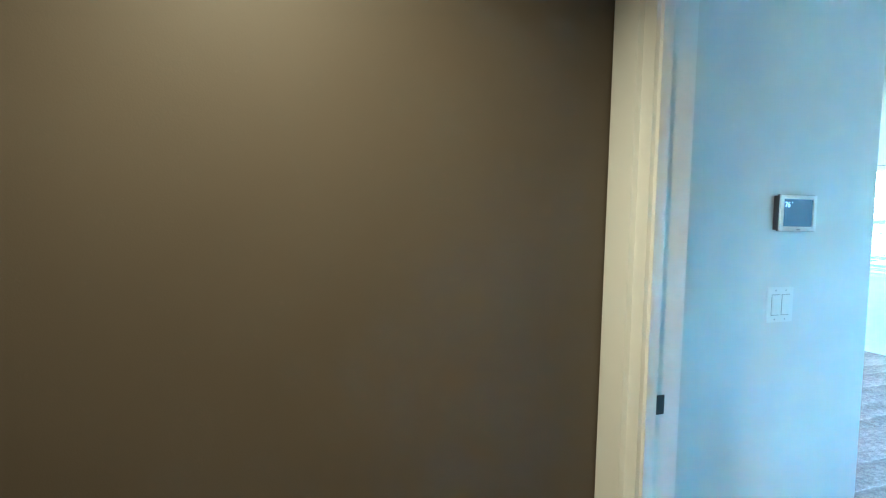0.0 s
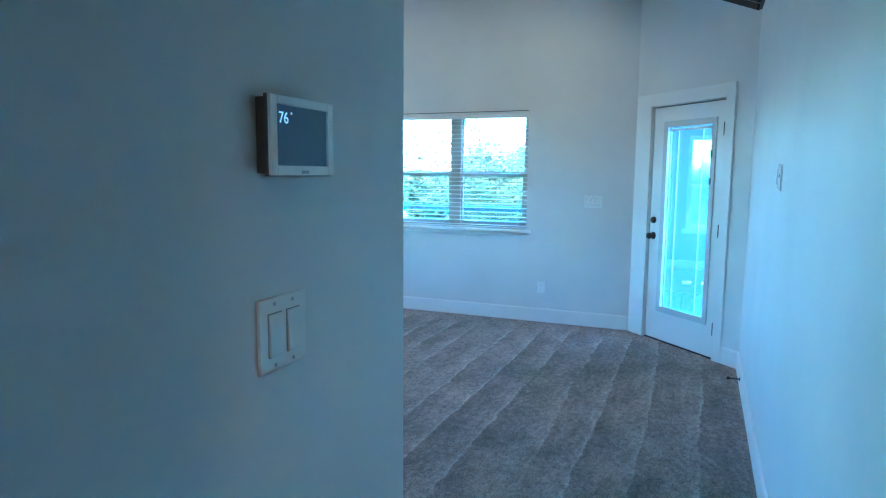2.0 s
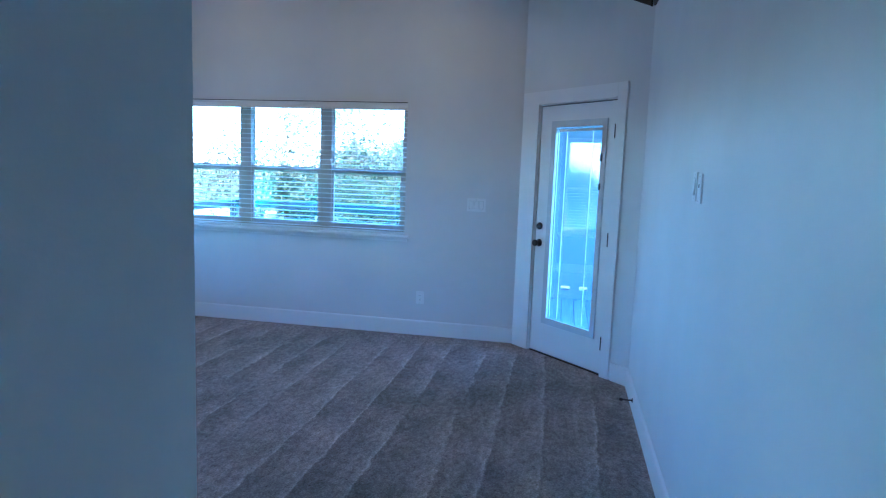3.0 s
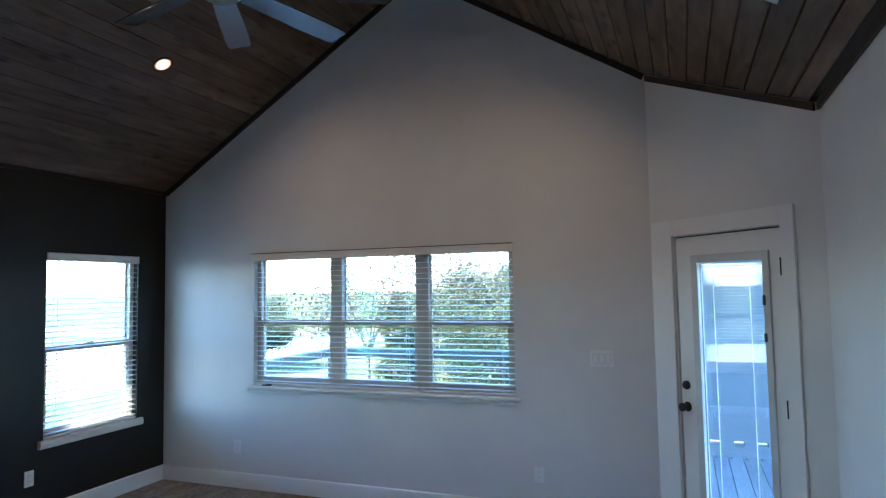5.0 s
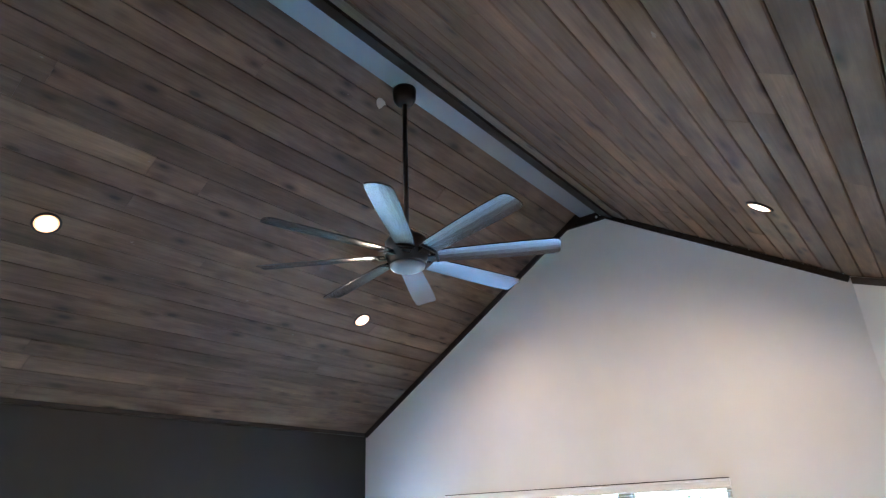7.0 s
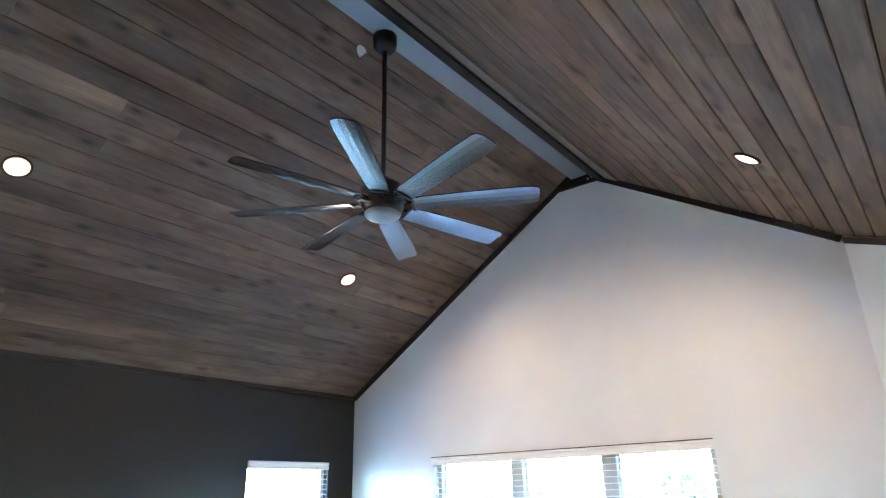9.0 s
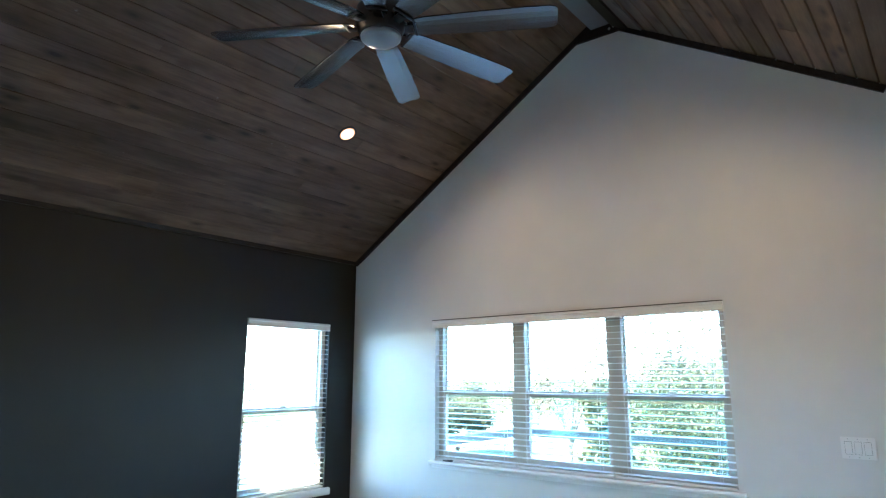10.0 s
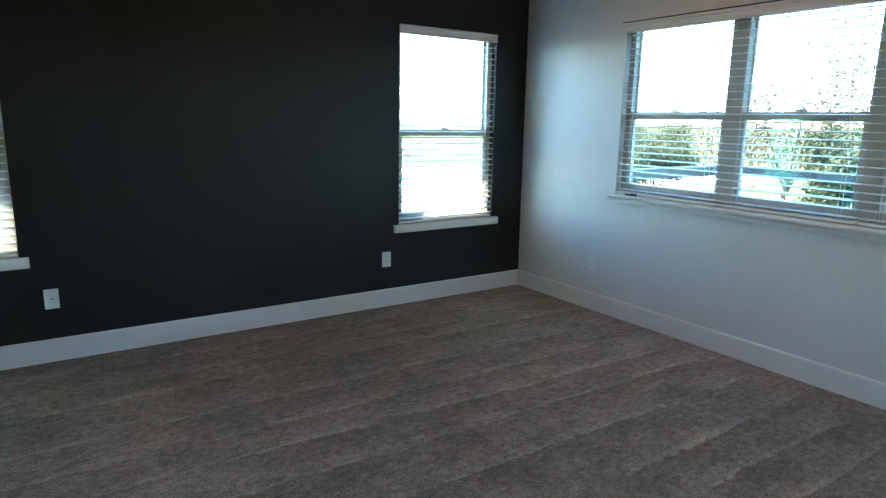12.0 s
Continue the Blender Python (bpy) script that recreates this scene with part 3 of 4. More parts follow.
def valance(m, width, group):
    root = empty("blind_valance", m, "white moulded valance along the top of the blinds", "valance", group)
    bm = bmesh.new()
    ring = [(0, 0), (0.012, 0), (0.012, 0.064), (0, 0.064), (-0.004, 0.058), (-0.004, 0.046), (0.0, 0.042), (0.0, 0.018), (-0.003, 0.012)]
    prism(bm, [(0.002, y, z) for y, z in ring], (width - 0.004, 0, 0))
    part("board", bm, blind_white, root)
    # dark strip drawn in as the shadow gap over the valance
    part("shadow_gap", boxed((0.002, -0.004, 0.0645), (width - 0.002, 0.012, 0.0695)), slot_dark, root, "thin dark strip drawn as the shadow gap above the valance")
    for x in (0.0025, width - 0.0145):
        part("return", boxed((x, 0.0122, 0.0), (x + 0.012, 0.0285, 0.064)), blind_white, root)
    return root


wn, hn = W1 - W0, WIN_HEAD - WIN_SILL
window("window_1", Matrix.Translation((W0, 0.0, WIN_SILL)), wn, hn, 3, 0.535, "triple single-hung window with beige vinyl frames")
sill(Matrix.Translation((W0, 0, WIN_SILL)), wn, 0.045, 0.03, "white painted window sill with an apron")
for i in range(3):
    blind(Matrix.Translation((W0 + i * wn / 3, 0.0, WIN_SILL)), wn / 3, hn, "white slatted blind hanging open in the triple window", "blinds of the triple window")
valance(Matrix.Translation((W0 - 0.012, -0.030, WIN_HEAD - 0.058)), wn + 0.02, "blinds of the triple window")
for k, (y0, y1) in enumerate(WINDOWS_WEST):
    wm = pose(0, y0, WEST_SILL, 0, 0, 90)
    w, h = y1 - y0, WEST_HEAD - WEST_SILL
    window("window_%d" % (k + 2), wm, w, h, 1, 0.665, "tall single-hung window in the dark wall")
    sill(wm, w, 0.045, 0.0, "thick white painted window sill with a rounded nose", 0.06)
    blind(wm, w, h, "white slatted blind hanging open in a tall window", "blinds of the tall windows")
    valance(pose(0.012, y0, WEST_HEAD - 0.066, 0, 0, 90), w, "blinds of the tall windows")

# ---- glazed balcony door ----
door = empty("door_1", DIAG_M, "closed white balcony door with a full glass lite", "door", kind="structure")
s0, s1 = 0.227, 1.021
dy0, dy1 = 0.012, 0.056
bm = bmesh.new()
g0, g1, h0, h1 = 0.380, 0.916, 0.285, 1.895
box(bm, (s0, dy0, 0.012), (g0, dy1, 2.04))
box(bm, (g1, dy0, 0.012), (s1, dy1, 2.04))
box(bm, (g0, dy0, 0.012), (g1, dy1, h0))
box(bm, (g0, dy0, h1), (g1, dy1, 2.04))
part("leaf", bm, trim_paint, door)
bm = bmesh.new()
for y0, y1, a, f in ((dy0 - 0.012, dy0 + 0.0115, -0.022, 0.030), (dy1 + 0.0005, dy1 + 0.008, -0.022, 0.010)):
    box(bm, (g0 + a, y0, h0 + a), (g0 + f, y1, h1 - a), 0.003)
    box(bm, (g1 - 0.7 * f, y0, h0 + a), (g1 - a, y1, h1 - a), 0.003)
    box(bm, (g0 + f, y0, h0 + a), (g1 - 0.7 * f, y1, h0 + f), 0.003)
    box(bm, (g0 + f, y0, h1 - f), (g1 - 0.7 * f, y1, h1 - a), 0.003)
part("lite_frame", bm, paint("lite_frame_paint", (0.62, 0.64, 0.66), 0.4, 0.02, 0.02), door)
bm = bmesh.new()
f = 0.010
box(bm, (g0 + 0.0006, dy0 + 0.012, h0 + 0.0006), (g0 + f, dy1, h1 - 0.0006))
box(bm, (g1 - f, dy0 + 0.012, h0 + 0.0006), (g1 - 0.0006, dy1, h1 - 0.0006))
box(bm, (g0 + f, dy0 + 0.012, h0 + 0.0006), (g1 - f, dy1, h0 + f))
box(bm, (g0 + f, dy0 + 0.012, h1 - f), (g1 - f, dy1, h1 - 0.0006))
part("spacer", bm, rubber, door, "dark spacer between the panes")
f = 0.0105
pane = part("pane", boxed((g0 + f, dy0 + 0.012, h0 + f), (g1 - f, dy0 + 0.016, h1 - f)), glass, door)
pane.visible_shadow = False
pane = part("pane", boxed((g0 + f, dy0 + 0.030, h0 + f), (g1 - f, dy0 + 0.034, h1 - f)), glass, door)
pane.visible_shadow = False
part("blind_headrail", boxed((g0 + 0.036, dy0 + 0.017, h1 - 0.062), (g1 - 0.036, dy0 + 0.029, h1 - 0.04), 0.002), blind_white, door)
for x in (g0 + 0.125, g1 - 0.14):
    part("blind_cord", boxed((x - 0.0015, dy0 + 0.02, h0 + 0.04), (x + 0.0015, dy0 + 0.026, h1 - 0.06)), blind_white, door)
part("blind_slider", boxed((g1 - 0.022, dy0 - 0.02, 1.60), (g1 - 0.006, dy0 - 0.0125, 1.66), 0.002), black_metal, door)
part("blind_slider", boxed((g1 - 0.022, dy0 - 0.02, 1.39), (g1 - 0.006, dy0 - 0.0125, 1.44), 0.002), black_metal, door)
turn = pose(0, 0, 0, 90, 0, 0)
for z, prof, nm in ((0.926, [(0.032, 0), (0.032, 0.006), (0.012, 0.010), (0.011, 0.028), (0.02, 0.034), (0.027, 0.044), (0.027, 0.056), (0.02, 0.064), (0.006, 0.067)], "door_knob"), (1.066, [(0.029, 0), (0.029, 0.012), (0.02, 0.018), (0.018, 0.026), (0.004, 0.028)], "deadbolt")):
    bm = bmesh.new()
    lathe(bm, prof, 24, Matrix.Translation((0.275, dy0 - 0.0005, z)) @ turn)
    part(nm, bm, black_metal, door, "black round " + nm.replace("_", " "), True)
for z in (1.82, 1.03, 0.25):
    bm = bmesh.new()
    lathe(bm, [(0.004, -0.05), (0.004, 0.05)], 12, Matrix.Translation((s1 + 0.004, dy0 - 0.0245, z)))
    part("hinge", bm, black_metal, door)
bm = bmesh.new()
box(bm, (U0, 0.004, 0.0), (s0 - 0.008, WALL, 2.06))
box(bm, (s1 + 0.004, 0.004, 0.0), (U1, WALL, 2.06))
box(bm, (s0 - 0.008, 0.004, 2.048), (s1 + 0.004, WALL, 2.06))
part("jamb", bm, trim_paint, door)
bm = bmesh.new()
box(bm, (0.024, -0.018, 0.0), (U0 + 0.006, -0.001, 2.16), 0.002)
box(bm, (U1 - 0.006, -0.018, 0.0), (U1 + 0.078, -0.001, 2.16), 0.002)
box(bm, (U0 + 0.0065, -0.018, 2.054), (U1 - 0.0065, -0.001, 2.16), 0.002)
part("casing", bm, trim_paint, door)
# black strips behind the leaf edge stand in for shade in the gap
bm = bmesh.new()
box(bm, (s0 - 0.0078, 0.02, 0.011), (s0 - 0.0002, 0.056, 2.047))
box(bm, (s0 - 0.0002, 0.02, 2.0402), (s1 + 0.003, 0.056, 2.047))
part("gap_shade", bm, slot_dark, door, "black strip set in the gap as its shade")
part("threshold", boxed((s0, 0.004, 0.0), (s1, WALL + 0.02, 0.01)), slot_dark, door)

# ---- entry doorway ----
doorway = empty("door_2", Matrix.Identity(4), "open doorway with white jamb, stop and stepped casing", "doorway", kind="structure")
bm = bmesh.new()
box(bm, (OPEN0 - 0.046, ENTRY_OUT - 0.002, 0), (OPEN0, ENTRY + 0.002, 2.32))
box(bm, (OPEN1, ENTRY_OUT - 0.002, 0), (OPEN1 + 0.017, ENTRY + 0.002, 2.32))
box(bm, (OPEN0, ENTRY_OUT - 0.002, 2.303), (OPEN1, ENTRY + 0.002, 2.32))
part("jamb", bm, trim_paint, doorway)
bm = bmesh.new()
box(bm, (OPEN0 + 0.0003, -5.99, 0), (OPEN0 + 0.013, -5.956, 2.29), 0.002)
box(bm, (OPEN1 - 0.013, -5.985, 0), (OPEN1 - 0.0003, -5.95, 2.29), 0.002)
box(bm, (OPEN0 + 0.0135, -5.985, 2.29), (OPEN1 - 0.0135, -5.95, 2.3027), 0.002)
part("stop", bm, trim_paint, doorway)
bm = bmesh.new()
for lo, hi in ((OPEN0 - 0.148, OPEN0 - 0.046), (OPEN1 + 0.006, OPEN1 + 0.115)):
    box(bm, (lo, ENTRY_OUT - 0.02, 0), (hi, ENTRY_OUT - 0.0005, 2.39), 0.003)
box(bm, (OPEN0 - 0.046, ENTRY_OUT - 0.02, 2.31), (OPEN1 + 0.006, ENTRY_OUT - 0.0005, 2.39), 0.003)
part("casing", bm, trim_paint, doorway)
bm = bmesh.new()
box(bm, (HALL + 0.018, ENTRY + 0.0005, 0), (OPEN0 - 0.04, ENTRY + 0.018, 2.39), 0.003)
box(bm, (OPEN0 - 0.04, ENTRY + 0.0005, 2.31), (EAST - 0.001, ENTRY + 0.018, 2.39), 0.003)
part("casing", bm, trim_paint, doorway)
part("strike_plate", boxed((OPEN0 - 0.0004, -5.948, 0.976), (OPEN0 + 0.0012, -5.920, 1.028)), black_metal, doorway, "black strike plate")

# ---- ceiling fan ----
FAN = (2.648, -2.366)
blade_mat = paint("fan_blade", (0.15, 0.155, 0.16), 0.27, 0.0, 0.04)
blade_mat.node_tree.nodes["Principled BSDF"].inputs["Metallic"].default_value = 0.9
fan = empty("ceiling_fan", pose(*FAN, 3.10), "black ceiling fan with eight slim silver-grey blades on a downrod", "ceiling fan")
top = 4.275 - 3.10
bm = bmesh.new()
lathe(bm, [(0.02, top - 0.125), (0.045, top - 0.12), (0.066, top - 0.09), (0.07, top - 0.045), (0.07, top - 0.02)], 32)
part("canopy", bm, black_metal, fan, smooth=True)
bm = bmesh.new()
lathe(bm, [(0.014, 0.2), (0.014, top - 0.11)], 16)
part("downrod", bm, black_metal, fan, smooth=True)
bm = bmesh.new()
lathe(bm, [(0.03, 0.235), (0.05, 0.21), (0.06, 0.195), (0.1, 0.185), (0.118, 0.16), (0.12, 0.09), (0.112, 0.07), (0.1, 0.045), (0.098, 0.03)], 40)
part("motor_housing", bm, black_metal, fan, smooth=True)
bm = bmesh.new()
lathe(bm, [(0.094, 0.03), (0.092, 0.018), (0.08, 0.008), (0.05, 0.002), (0.01, 0.0)], 40)
part("light_cap", bm, paint("cap_grey", (0.22, 0.25, 0.27), 0.35, 0.02), fan, "pale grey domed cap", True)
bm = bmesh.new()
stations = [(0.125, 0.040, 0.046), (0.15, 0.050, 0.048), (0.22, 0.056, 0.05), (0.45, 0.064, 0.05), (0.66, 0.068, 0.05), (0.775, 0.066, 0.05), (0.80, 0.058, 0.05), (0.81, 0.044, 0.05)]
rows = []
for r, half, z in stations:
    ring = []
    for dz in (0.0, 0.007):
        for k in range(5):
            w = -half + 2 * half * k / 4
            ring.append(bm.verts.new((r, w, z + 0.03 + dz + 0.005 * (1 - (w / half) ** 2))))
    rows.append(ring)
for p, q in zip(rows, rows[1:]):
    for k in range(4):
        bm.faces.new((p[k], q[k], q[k + 1], p[k + 1]))
        bm.faces.new((p[5 + k], p[6 + k], q[6 + k], q[5 + k]))
    bm.faces.new((p[0], p[5], q[5], q[0]))
    bm.faces.new((p[4], q[4], q[9], p[9]))
for ring in (rows[0], rows[-1]):
    bm.faces.new(ring[:5] + ring[5:][::-1])
blade_me = finish(bm, "blade", blade_mat)
bm = bmesh.new()
box(bm, (0.085, -0.022, 0.066), (0.15, 0.022, 0.0735), 0.002)
box(bm, (0.152, -0.05, 0.0735), (0.164, 0.05, 0.0795), 0.0015)
arm_me = finish(bm, "blade_arm", black_metal)
for k in range(8):
    b = new("blade", blade_me)
    b.parent = fan
    b.matrix_basis = pose(0, 0, 0, 0, 0, 45 * k - 14) @ pose(0, 0, 0, -13, 0, 0)
    arm = new("blade_arm", arm_me)
    arm.parent = b
    arm.matrix_basis = Matrix.Identity(4)

# ---- recessed downlights ----


def downlight(x, y):
    side = x < RIDGE
    tilt = math.degrees(math.atan(RISE)) * (-1 if side else 1)
    m = pose(x, y, ceil_z(x), 0, tilt, 0)
    root = empty("recessed_light", m, "lit recessed downlight with a dark trim ring in the boards", "downlight", "recessed ceiling lights")
    bm = bmesh.new()
    lathe(bm, [(0.061, -0.002), (0.063, -0.008), (0.072, -0.005), (0.074, 0.002), (0.06, 0.004)], 36)
    part("trim_ring", bm, trim_wood, root, smooth=True)
    # the rim glows by itself; the spot below never reaches it
    bm = bmesh.new()
    lathe(bm, [(0.0605, -0.003), (0.052, -0.0052), (0.051, -0.001)], 36)
    part("reflector", bm, rim_glow, root, "reflector rim with added orange glow in place of lamplight", True)
    bm = bmesh.new()
    lathe(bm, [(0.0505, -0.0035), (0.046, -0.006), (0.01, -0.0068)], 36)
    part("diffuser", bm, lamp_glow, root, "glowing warm white disc", True)
    lamp("recessed_lamp", "SPOT", 2.55, WARM, m @ pose(0, 0, -0.02), radius=0.05, cone=165, blend=1.0)
    return root


for x, y in LIGHTS:
    downlight(x, y)
landing = empty("landing_light", pose(5.1, -6.95, 2.66), "warm recessed downlight in the landing ceiling", "downlight")
bm = bmesh.new()
lathe(bm, [(0.056, -0.001), (0.06, -0.010), (0.082, -0.006), (0.084, -0.0005)], 36)
part("trim_ring", bm, plastic, landing, smooth=True)
bm = bmesh.new()
lathe(bm, [(0.055, -0.002), (0.05, -0.0035), (0.01, -0.004)], 36)
part("diffuser", bm, lamp_glow, landing, smooth=True)
lamp("landing_lamp", "SPOT", 2.2, (1.0, 0.54, 0.24), pose(5.1, -6.95, 2.64), radius=0.05, cone=135, blend=0.9)

# ---- ceiling vent ----
vx, vy = 4.924, -2.03
vent = empty("ceiling_vent", pose(vx, vy, ceil_z(vx), 0, math.degrees(math.atan(RISE)), 0), "white ceiling return grille with a grey core", "vent")
a, b, w = 0.125, 0.155, 0.026
bm = bmesh.new()
box(bm, (-a, -b, -0.012), (a, -b + w, -0.0005), 0.003)
box(bm, (-a, b - w, -0.012), (a, b, -0.0005), 0.003)
box(bm, (-a, -b + w, -0.012), (-a + w, b - w, -0.0005), 0.003)
box(bm, (a - w, -b + w, -0.012), (a, b - w, -0.0005), 0.003)
part("frame", bm, plastic, vent)
part("backing", boxed((-a + w, -b + w, -0.003), (a - w, b - w, -0.001)), material("vent_core", (0.28, 0.28, 0.28), 0.7), vent)
vent_slat = paint("vent_slat", (0.5, 0.5, 0.5), 0.5, 0.02, 0.03)
for k in range(12):
    x = -a + w + 0.008 + k * (2 * a - 2 * w - 0.016) / 11
    part("slat", boxed((x - 0.0015, -b + w, -0.009), (x + 0.0015, b - w, -0.0031)), vent_slat, vent)

# ---- wall plates ----


def plate(name, m, kind, label, category, group=""):
    """A wall plate in the local xz plane, facing -y."""
    root = empty(name, m, label, category, group)
    wide = {"double": 0.118, "triple": 0.164}.get(kind, 0.073)
    part("cover", boxed((-wide / 2, -0.007, -0.058), (wide / 2, -0.0005, 0.058), 0.003), plastic, root)
    spots = {"double": (-0.023, 0.023), "triple": (-0.046, 0.0, 0.046)}.get(kind, (0.0,))
    for x in spots:
        if kind == "outlet":
            for z in (-0.021, 0.021):
                o = part("socket", boxed((-0.0165, -0.0105, z - 0.0145), (0.0165, -0.0071, z + 0.0145), 0.002), plastic, root)
                for sx in (-0.006, 0.006):
                    part("slot", boxed((sx - 0.001, -0.0112, z - 0.002), (sx + 0.001, -0.0104, z + 0.007)), slot_dark, o)
        elif kind == "blank":
            part("button", boxed((-0.008, -0.0082, -0.004), (0.008, -0.0071, 0.004), 0.0005), slot_grey, root)
        elif kind == "control":
            part("sensor", boxed((-0.004, -0.009, 0.003), (0.004, -0.0071, 0.017), 0.0008), slot_dark, root)
        else:
            part("rocker_bezel", boxed((x - 0.0175, -0.0078, -0.0345), (x + 0.0175, -0.0071, 0.0345)), slot_grey, root)
            bm = bmesh.new()
            prism(bm, [(x - 0.016, -0.0079, -0.033), (x - 0.016, -0.0125, -0.032), (x - 0.016, -0.0088, 0.032), (x - 0.016, -0.0079, 0.033)], (0.032, 0, 0))
            part("rocker", bm, plastic, root)
        for z in (-0.048, 0.048):
            bm = bmesh.new()
            lathe(bm, [(0.003, 0), (0.003, 0.0012), (0.002, 0.0016)], 10, Matrix.Translation((x, -0.0068, z)) @ turn)
            part("screw", bm, steel, root)
    return root


OUT = "white duplex outlet plate above the baseboard"
plate("wall_outlet", pose(0, -1.309, 0.365, 0, 0, 90), "outlet", OUT + " on the dark wall", "outlet", "wall outlets")
plate("wall_plate", pose(0, -3.465, 0.37, 0, 0, 90), "blank", "blank white cover plate above the baseboard on the dark wall", "wall plate")
plate("wall_outlet", pose(0.852, 0, 0.358), "outlet", OUT + " under the triple window", "outlet", "wall outlets")
plate("wall_outlet", pose(3.576, 0, 0.346), "outlet", OUT + " near the glazed door", "outlet", "wall outlets")
plate("light_switch", pose(4.054, 0, 1.205), "triple", "white triple rocker switch on the gable wall", "light switch")
plate("light_switch", pose(HALL, -5.2745, 1.213, 0, 0, 90), "double", "white double rocker switch under the thermostat", "light switch")
plate("light_switch", pose(EAST, -2.785, 1.46, 0, 0, -90), "single", "white single rocker switch on the plain side wall", "light switch")
plate("fan_control", pose(EAST, -2.88, 1.453, 0, 0, -90), "control", "white wall control plate with a dark button", "wall control")

# ---- thermostat ----
TH = pose(HALL, -5.2435, 1.5155, 0, 0, 90)
thermo = empty("thermostat", TH, "white wall thermostat with a dark blue screen reading 76", "thermostat")
tw, th = 0.083, 0.0585
case_dark = paint("case_side", (0.10, 0.10, 0.105), 0.4, 0.01, 0.02)
part("back_case", boxed((-tw + 0.003, -0.0178, -th + 0.003), (tw - 0.003, -0.0005, th - 0.003), 0.003), case_dark, thermo, "dark grey case behind the bezel")
part("rim", boxed((-tw - 0.001, -0.0238, -th - 0.001), (tw + 0.001, -0.018, th + 0.001), 0.002), case_dark, thermo, "dark rim round the bezel")
bm = bmesh.new()
box(bm, (-tw, -0.03, -th), (-tw + 0.016, -0.0242, th), 0.002)
box(bm, (tw - 0.016, -0.03, -th), (tw, -0.0242, th), 0.002)
box(bm, (-tw + 0.016, -0.03, -th), (tw - 0.016, -0.0242, -th + 0.015), 0.002)
box(bm, (-tw + 0.016, -0.03, th - 0.013), (tw - 0.016, -0.0242, th), 0.002)
part("bezel", bm, case_plastic, thermo)
screen_mat = material("screen", (0.085, 0.10, 0.112), 0.25)
b = screen_mat.node_tree.nodes["Principled BSDF"]
b.inputs["Emission Color"].default_value = (0.06, 0.10, 0.18, 1)
b.inputs["Emission Strength"].default_value = 0.004
part("screen", boxed((-tw + 0.016, -0.0262, -th + 0.015), (tw - 0.016, -0.0243, th - 0.013)), screen_mat, thermo)
part("badge", boxed((-0.008, -0.0306, -th + 0.003), (0.010, -0.0301, -th + 0.008)), material("badge_grey", (0.4, 0.42, 0.44), 0.4), thermo, "small grey badge")


def text(name, body, size, mat, parent, m):
    cu = bpy.data.curves.new(name, "FONT")
    cu.body, cu.size, cu.extrude = body, size, 0.0003
    tmp = bpy.data.objects.new(name, cu)
    scene.collection.objects.link(tmp)
    bpy.context.view_layer.update()
    me = bpy.data.meshes.new_from_object(tmp.evaluated_get(bpy.context.evaluated_depsgraph_get()))
    bpy.data.objects.remove(tmp)
    me.materials.clear()
    me.materials.append(mat)
    ob = new(name, me)
    ob.parent = parent
    ob.matrix_basis = m
    return ob


digits = glow("screen_digits", (0.75, 0.85, 1.0), 0.022)
text("reading", "76", 0.024, digits, thermo, pose(-tw + 0.0235, -0.0266, 0.019, 90, 0, 0))
text("degree_sign", "°", 0.013, digits, thermo, pose(-tw + 0.052, -0.0266, 0.027, 90, 0, 0))

# ---- door stop on the baseboard ----
stop = empty("door_stop", pose(EAST - 0.0165, -1.42, 0.075, 0, -90, 0), "black rod door stop screwed into the baseboard", "door stop")
bm = bmesh.new()
lathe(bm, [(0.014, 0), (0.014, 0.004), (0.005, 0.007), (0.005, 0.062)], 14)
part("rod", bm, black_metal, stop, smooth=True)
bm = bmesh.new()
lathe(bm, [(0.009, 0.0625), (0.010, 0.068), (0.009, 0.08), (0.006, 0.083)], 14)
part("rubber_tip", bm, slot_dark, stop, smooth=True)

# ---- black catch lying on the sill ----
catch = empty("window_catch", pose(1.17, 0.0, WIN_SILL + 0.0005), "small black window catch lying on the sill", "window catch")
part("body", boxed((-0.045, -0.02, 0.0), (0.045, -0.002, 0.010), 0.003), black_metal, catch)
part("lever", boxed((0.0, -0.017, 0.0105), (0.055, -0.008, 0.016), 0.002), black_metal, catch)

# ---- balcony ----
DECK = -0.06
plain = structure("porch_floor", boxed((3.2, 0.15, DECK - 0.25), (7.6, 2.9, DECK - 0.03)), trim_wood, "dark joists under the balcony deck", "deck")
board_me = finish(boxed((-0.068, 0.16, 0), (0.068, 2.6, 0.028), 0.003), "deck_board", deck_wood)
for k in range(30):
    b = new("deck_board", board_me)
    b.parent = plain
    b.matrix_basis = pose(3.35 + 0.142 * k, 0, DECK - 0.028)
bm = bmesh.new()
box(bm, (3.6, 2.6, 0.10), (7.6, 2.75, 2.9))
# three low gaps added to imitate sun spots at the wall's foot
edges = [3.6, 4.82, 4.93, 5.05, 5.15, 5.27, 5.37, 7.6]
for a, b in zip(edges[::2], edges[1::2]):
    box(bm, (a, 2.6, DECK), (b, 2.75, 0.10))
box(bm, (3.6, 2.601, DECK), (7.6, 2.749, 0.05))
structure("wall_porch", bm, plaster_out, "pale blue-grey painted balcony wall", "wall")

